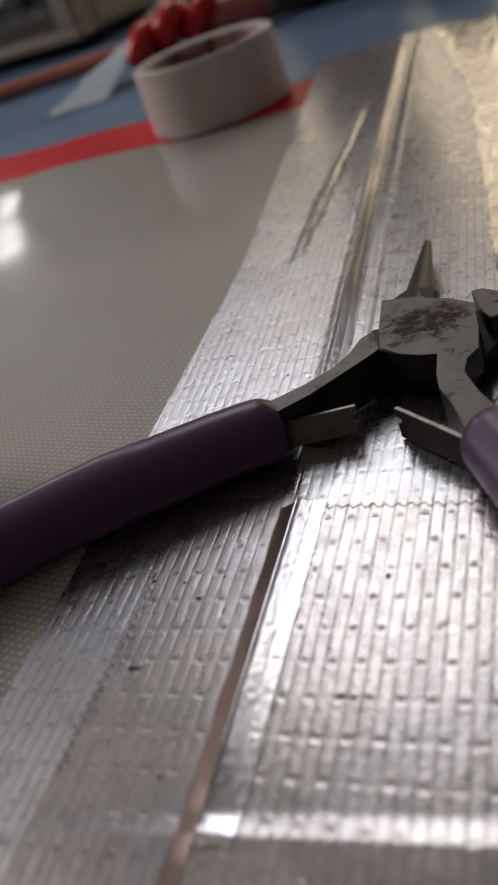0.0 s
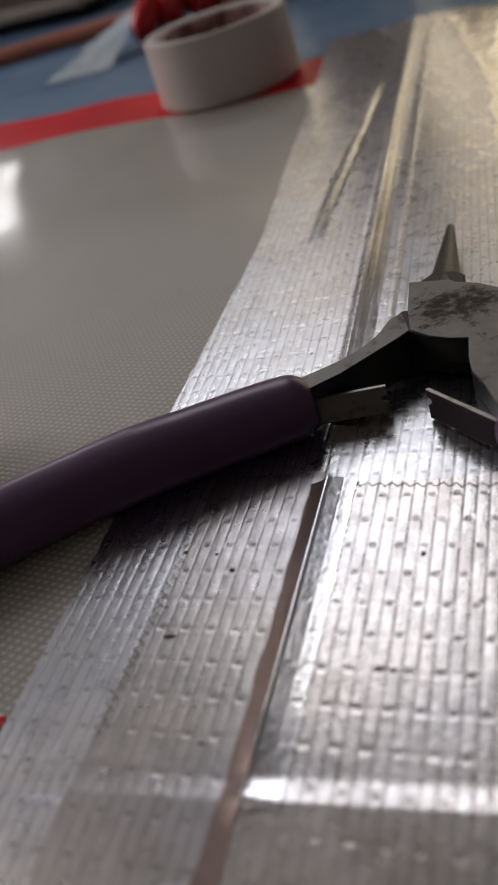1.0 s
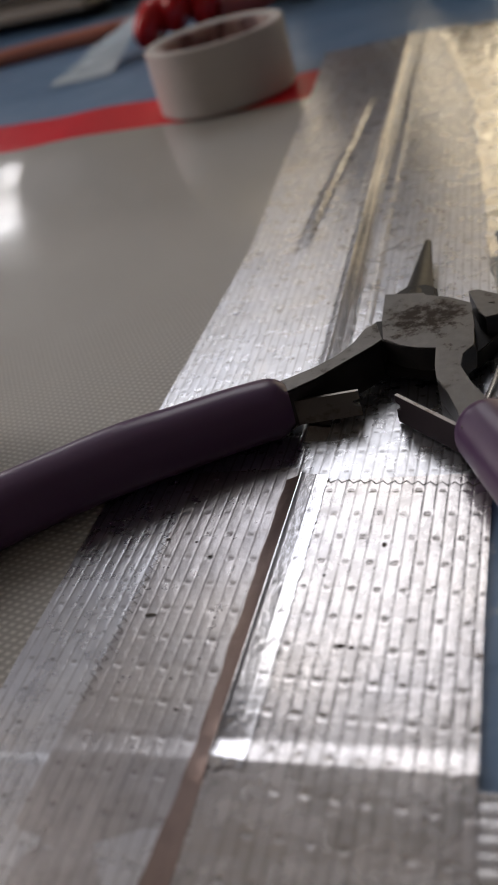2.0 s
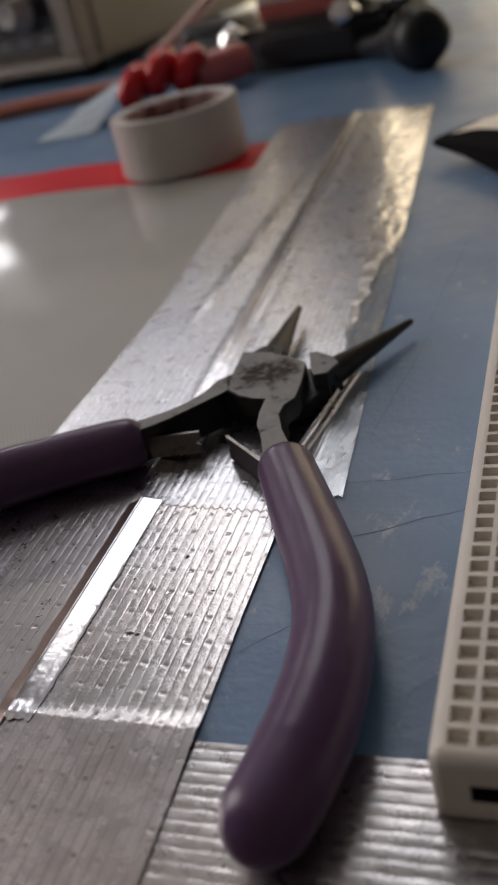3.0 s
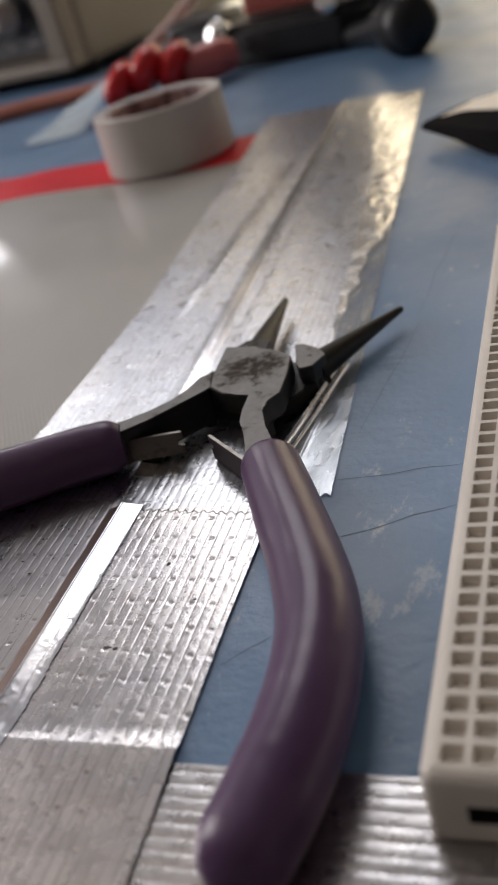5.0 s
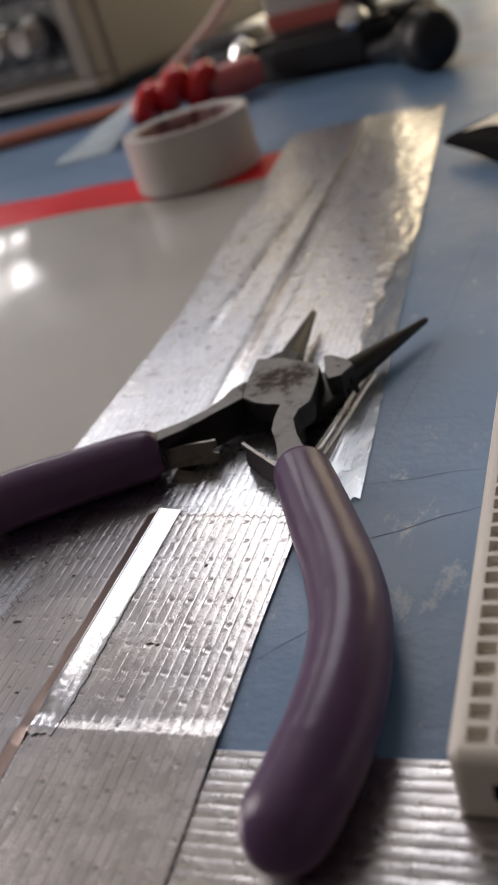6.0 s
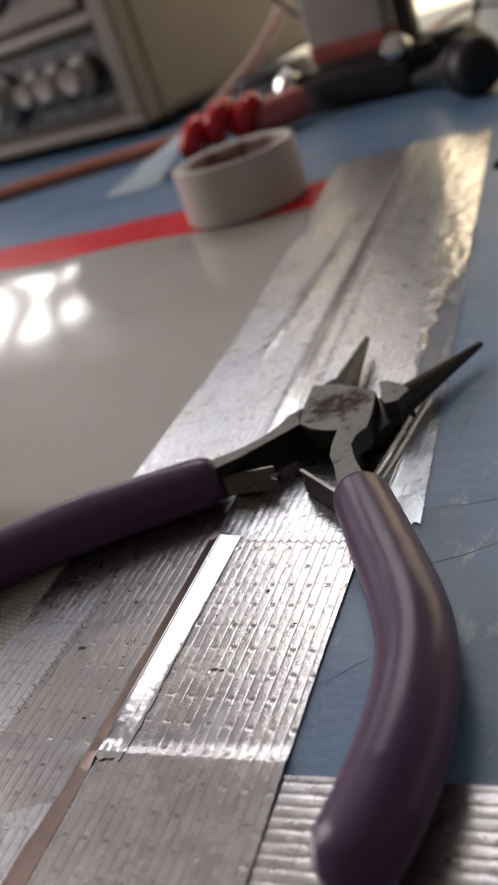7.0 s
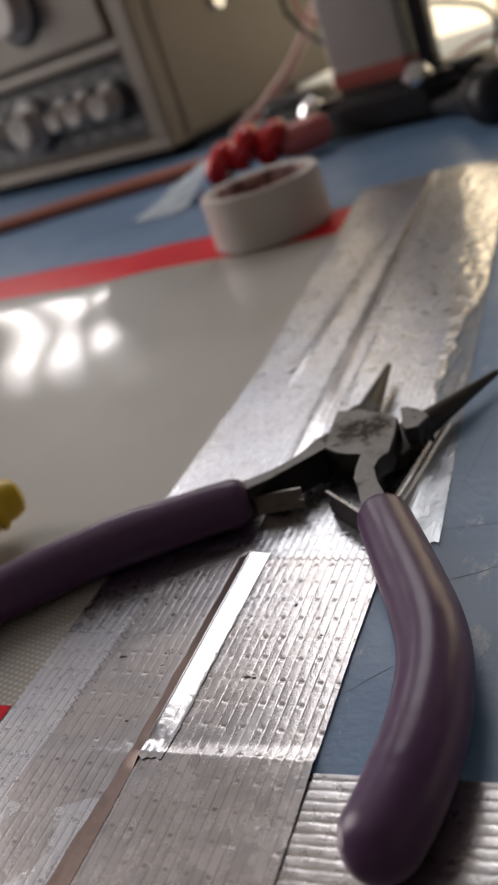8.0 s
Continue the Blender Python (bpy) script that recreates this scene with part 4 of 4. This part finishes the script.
# ---------------------------------------------------------------- yellow handle
def yellow_handle():
    y = tagged(empty("yellow_handle", (-0.1094, 0.0622, 0.0076)), "yellow plastic tool handle end with flats, lying on the mat", "tool handle")
    axis = look((0, 0, 0), (0.62, 0.78, 0.0)) @ pose(0, 0, 0, 180)
    prof = [(0.0, -60), (5.2, -60), (6.6, -57), (6.8, -30), (6.6, -12), (6.0, -6), (5.0, -3.4), (4.6, -3.0), (4.3, 0.8), (3.6, 2.6), (2.2, 3.4), (0.0, 3.5)]
    part("grip", bm_lathe([(a * MM, c * MM) for a, c in prof], 10, axis), yellow, y, "", True)
    ring = [(4.6, -3.2), (5.3, -3.0), (5.5, -2.2), (5.2, -1.4), (4.4, -1.2)]
    part("collar", bm_lathe([(a * MM, c * MM) for a, c in ring], 10, axis), yellow, y, "", True)


yellow_handle()


# ---------------------------------------------------------------- combination pliers
def dark_pliers():
    p = tagged(empty("needle_nose_pliers", (-0.005, 0.198, 0)), "dark steel pliers with red handles on the blue mat", "pliers")
    bpy.context.view_layer.update()

    def add(name, bm, material, label=""):
        ob = part(name, bm, material, None, label, True)
        ob.parent = p
        ob.matrix_parent_inverse = p.matrix_world.inverted()

    def wedge(bm):
        for v in bm.verts:
            u = max(0.0, min(1.0, (v.co.x + 0.0265) / 0.020))
            low, high = 0.0042 - 0.0036 * u, 0.0052 + 0.0020 * u + 0.0050 * max(0.0, min(1.0, ((v.co.x + 0.0266) * 0.756 + (v.co.y - 0.2126) * 0.657) / 0.014))
            v.co.z = low + (high - low) * v.co.z
        return bm

    upper = [(-26.6, 212.6), (-25.6, 214.0), (-14.0, 211.0), (0.0, 206.0), (14.0, 200.0), (22.0, 192.0), (20.0, 182.0), (10.0, 178.0), (0.0, 182.0), (-8.0, 190.0), (-17.0, 202.5)]
    add("head", wedge(bm_prism(mm_points(upper), 0.0, 1.0)), black_coat, "black-coated steel head")
    face = [(-21.0, 211.2), (-12.0, 209.4), (0.0, 204.6), (12.0, 198.8), (13.0, 192.0), (6.0, 191.6), (0.0, 194.5), (-6.0, 199.6), (-13.0, 206.0)]
    add("cream_cheek", wedge(bm_prism(mm_points(face), 0.9, 1.02)), polished, "bare steel cheek with the curtain's cream reflection in its colour")
    hole = [(2.0 + 4.2 * math.cos(a), 200.6 + 1.2 * math.sin(a) - 1.6 * math.cos(a)) for a in (k * math.pi / 8 for k in range(16))]
    add("notch", wedge(bm_prism(mm_points(hole), 1.0, 1.035)), black_steel)
    for points in ([(1.0, 184.0), (8.0, 174.0), (22.0, 160.0), (40.0, 146.0), (62.0, 132.0)], [(19.0, 186.0), (34.0, 181.0), (56.0, 176.0), (82.0, 172.0)]):
        line = smooth_line(points, 40)
        rows = [(x, y, 6.2, (3.4, 4.8, 5.6, 6.0)[min(k, 3)]) for k, (x, y) in enumerate(line)]
        add("handle", bm_sweep(np.array(rows) * MM, 20, 2.4), red_plastic, "red plastic handle")


black_coat = Mat("black_coating", (0.012, 0.011, 0.011), 0.85, Specular_IOR_Level=0.05)
# Cream base colour imitates the curtain's reflection on the bare steel cheek.
polished = Mat("cream_reflection_steel", (0.74, 0.68, 0.57), 0.45, 0.5)
polished.to("Roughness", polished.ramp(polished.noise(0.006, 4.0), [(0.3, 0.38), (0.7, 0.55)]))
dark_pliers()


# ---------------------------------------------------------------- bench instrument
def instrument():
    turn = -18.0
    c = tagged(empty("bench_instrument", (-0.274, 0.514, 0.0), turn), "beige metal bench instrument with knobs on a dark panel", "instrument")
    wide, deep, high, gap = 0.34, 0.19, 0.178, 0.008
    body = part("body", bm_box(-wide, 0, 0.006, deep, gap, high, 0.005, 3), beige, c)
    # front bezel of four rails, proud of the face
    for a, b, d, e in ((-wide, 0.0, gap, gap + 0.007), (-wide, 0.0, high - 0.012, high), (-wide, -wide + 0.012, gap + 0.012, high - 0.012), (-0.016, 0.0, gap + 0.007, high - 0.012), (-wide + 0.012, -0.016, 0.074, 0.081)):
        part("bezel", bm_box(a, b, -0.010, 0.0058, d, e, 0.002), beige, c)
    part("dark_panel", bm_box(-wide + 0.012, -0.021, -0.001, 0.0055, gap + 0.013, 0.071, 0.001), dark_panel, c, "black control panel")
    part("upper_panel", bm_box(-wide + 0.016, -0.030, -0.004, 0.0055, 0.086, high - 0.016, 0.002), beige, c)
    for x, z, r in ((-0.047, 0.046, 0.0095), (-0.075, 0.046, 0.0090), (-0.098, 0.046, 0.0085), (-0.140, 0.045, 0.014), (-0.178, 0.046, 0.0090), (-0.110, 0.122, 0.017), (-0.20, 0.122, 0.017)):
        axis = pose(x, -0.004, z, 90)
        prof = [(0, 0.016), (r * 0.82, 0.016), (r * 0.9, 0.0145), (r * 0.95, 0.004), (r * 1.12, 0.002), (r * 1.12, -0.004)]
        knob = part("knob", bm_lathe(prof, 28, axis), knob_grey, c, "pale plastic knob", True)
        mark = part("pointer", bm_box(x - 0.0008, x + 0.0008, -0.0208, -0.0200, z, z + r * 0.75), dark_panel, knob)
        part("skirt", bm_lathe([(r * 1.45, -0.0035), (r * 1.5, 0.0), (r * 1.12, 0.0016)], 28, pose(x, -0.0045, z, 90)), dark_panel if z < 0.08 else black_plastic, knob, "", True)
    rng = random.Random(2)
    for k in range(11):
        x = -0.034 - 0.022 * k
        for z in (0.027, 0.0645):
            w = 0.003 + 0.003 * rng.random()
            part("panel_mark", bm_box(x - w, x + w, -0.0018, -0.0012, z - 0.0011, z + 0.0011), label_white, c)
    for x in (-0.034, -0.038):
        part("panel_mark", bm_box(x - 0.001, x + 0.001, -0.0018, -0.0012, 0.036, 0.040), label_white, c)
    for x, y in ((-0.03, 0.03), (-0.31, 0.03), (-0.03, 0.16), (-0.31, 0.16)):
        part("foot", bm_lathe([(0, 0), (0.009, 0), (0.011, gap + 0.002), (0, gap + 0.002)], 16, pose(x, y, 0)), black_plastic, c)
    screw = part("screw", bm_lathe([(0.0075, 0.0), (0.0072, 0.0020), (0.003, 0.0030), (0, 0.0022)], 20, pose(0.0, 0.075, 0.085, 0, 90)), chrome, c, "recessed side screw", True)


instrument()


# ---------------------------------------------------------------- stand, black clutter, cords
def cord(name, points, radius, material, label, category="cable"):
    line = smooth_line(points, 70)
    ob = part(name, bm_sweep([(*p, radius) for p in line], 10), material, None, "", True)
    return tagged(ob, label, category)


def stand():
    s = tagged(empty("stand", (-0.1155, 0.432, 0.0), -14), "grey metal stand with a black base on the blue mat", "stand")
    part("base", bm_prism([(-0.058, -0.020), (-0.046, -0.028), (0.040, -0.030), (0.052, -0.020), (0.050, 0.030), (-0.052, 0.030)], 0.0, 0.020, 0.004, 3), black_plastic, s, "black base", True)
    part("column", bm_box(-0.018, 0.026, -0.012, 0.016, 0.020, 0.24, 0.003, 3), grey_paint, s, "grey painted column", True)
    # Red strip painted as the reflection of red things on the column's foot.
    part("red_band", bm_box(-0.0183, 0.0263, -0.0123, 0.0163, 0.0205, 0.031, 0.003, 3), red_reflection, s, "painted red reflection at the column's foot")
    part("rod", bm_box(0.029, 0.037, -0.008, 0.002, 0.018, 0.24, 0.002), black_plastic, s, "black upright rod")
    for x, y, z, r in ((-0.026, -0.026, 0.018, 0.0065), (0.036, -0.026, 0.022, 0.006), (-0.040, -0.020, 0.012, 0.006)):
        part("bolt", bm_lathe([(0, 0.004), (r * 0.7, 0.004), (r, 0.0025), (r, -0.004)], 18, pose(x, y, z, 60)), chrome, s, "bright bolt head", True)
    part("clamp", bm_box(-0.066, -0.030, -0.016, 0.012, 0.004, 0.026, 0.006, 3), black_plastic, s, "", True)
    part("clamp", bm_box(0.030, 0.062, -0.010, 0.014, 0.000, 0.022, 0.006, 3), black_plastic, s, "", True)


red_reflection = Mat("red_reflection_tint", (0.30, 0.06, 0.045), 0.5)
stand()


def black_knob():
    # A round black knob lying on the mat with its short shaft.
    k = tagged(empty("black_knob", (-0.0475, 0.350, 0.0122)), "round black plastic knob on a short black shaft", "adapter")
    axis = look((0, 0, 0), (0.55, -0.80, 0.12)) @ pose(0, 0, 0, 180)
    prof = [(0, 0.0125), (0.0060, 0.0118), (0.0095, 0.0095), (0.0116, 0.004), (0.0121, -0.003), (0.0110, -0.009), (0.0070, -0.013), (0.0062, -0.030), (0, -0.030)]
    part("cap", bm_lathe(prof, 30, axis), black_plastic, k, "", True)
    part("rim", bm_lathe([(0.0114, 0.0030), (0.0126, 0.0024), (0.0128, -0.0010), (0.0116, -0.0020)], 30, axis), black_plastic, k, "", True)
    axis2 = axis @ Matrix.Translation((0, 0, -0.03))
    part("shaft", bm_lathe([(0, 0.002), (0.0050, 0.002), (0.0046, -0.030), (0.0070, -0.032), (0.0070, -0.040), (0, -0.040)], 18, axis2), black_plastic, k, "", True)


black_knob()
cord("black_cable", [(-0.176, 0.505, 0.16), (-0.1759, 0.500, 0.0722), (-0.1736, 0.500, 0.0605), (-0.1665, 0.500, 0.0489), (-0.1537, 0.490, 0.0403), (-0.146, 0.485, 0.0374)], 0.0015, black_plastic, "thin black cable looping beside the grey stand")
cord("black_cable", [(-0.0985, 0.460, 0.050), (-0.0928, 0.460, 0.0484), (-0.0756, 0.460, 0.0434), (-0.0612, 0.460, 0.0368), (-0.0548, 0.450, 0.0272), (-0.0586, 0.440, 0.0163), (-0.0669, 0.420, 0.0101), (-0.0784, 0.410, 0.0045)], 0.0014, black_plastic, "thin black cable looping above the blue mat")
cord("black_cable", [(-0.19, 0.49, 0.0035), (-0.16, 0.44, 0.0045), (-0.12, 0.425, 0.0035), (-0.085, 0.42, 0.005), (-0.05, 0.43, 0.0035)], 0.0035, black_plastic, "black cable lying round the foot of the stand")
cord("red_wire", [(-0.0985, 0.455, 0.036), (-0.0974, 0.455, 0.0294), (-0.0931, 0.455, 0.0224), (-0.0834, 0.455, 0.0187), (-0.0687, 0.460, 0.0216), (-0.057, 0.460, 0.0223), (-0.02, 0.47, 0.012), (0.0, 0.48, 0.0012)], 0.0010, wire_red, "thin dark red wire beside the stand")
cord("red_wire", [(-0.176, 0.52, 0.12), (-0.1725, 0.510, 0.0684), (-0.1642, 0.500, 0.0561), (-0.1519, 0.495, 0.0509), (-0.1431, 0.490, 0.0526)], 0.0010, wire_red, "thin dark red wire behind the stand")
cord("salmon_cord", [(-0.60, 0.36, 0.004), (-0.45, 0.392, 0.004), (-0.35, 0.413, 0.004), (-0.27, 0.425, 0.004), (-0.225, 0.428, 0.004), (-0.19, 0.440, 0.004)], 0.0042, copper_cord, "salmon-coloured cord lying on the blue mat")
cord("clear_tube", [(-0.208, 0.448, 0.0115), (-0.2020, 0.455, 0.0151), (-0.1928, 0.470, 0.0214), (-0.1836, 0.490, 0.0312), (-0.1772, 0.510, 0.0424), (-0.1734, 0.530, 0.0531), (-0.1701, 0.550, 0.0662), (-0.166, 0.575, 0.085), (-0.160, 0.62, 0.13)], 0.0040, pink_tube, "pinkish translucent tube rising behind the red coil", "tube")


def red_coil():
    """A short bundle of glossy red coils."""
    c = tagged(empty("red_coil", (-0.179, 0.384, 0.0)), "glossy red coiled cable behind the tape roll", "cable")
    for k in range(3):
        u = k / 2
        x, y = -0.006 + 0.024 * u, -0.012 + 0.012 * u
        ring = []
        n = 28
        for i in range(n + 1):
            a = 2 * math.pi * i / n
            ring.append((x + 0.005 * math.sin(a) * 0.6, y + 0.009 * math.cos(a), 0.0108 + 0.0052 * math.sin(a) + (0.0, 0.0035, 0.0015)[k], 0.0056))
        part("loop", bm_sweep(ring, 14, caps=False), red_plastic, c, "", True)
    part("plug", bm_sweep([(0.020, 0.002, 0.009, 0.006), (0.026, 0.006, 0.0095, 0.0085), (0.038, 0.014, 0.010, 0.0085), (0.042, 0.017, 0.010, 0.006)], 20), pinkish, c, "pink rubber plug", True)


pinkish = Mat("pink_rubber", (0.62, 0.16, 0.15), 0.25)
red_coil()


def film_piece():
    """A crumpled bit of clear bluish film."""
    n = 24
    verts, faces = [], []
    for j in range(n + 1):
        for i in range(n + 1):
            u, v = i / n, j / n
            x, y = -0.226 + 0.030 * u + 0.010 * v, 0.334 + 0.045 * v
            verts.append((x, y, 0.0006 + 0.013 * max(0.0, v - 0.1) * (0.5 + u) + 0.0025 * abs(wobble(u * 3, v * 3, 31.0))))
    for j in range(n):
        for i in range(n):
            a = j * (n + 1) + i
            faces.append((a, a + 1, a + n + 2, a + n + 1))
    ob = mesh_object("plastic_film", verts, faces, film_blue, True)
    tagged(ob, "crumpled piece of pale blue clear film", "plastic film")


film_piece()
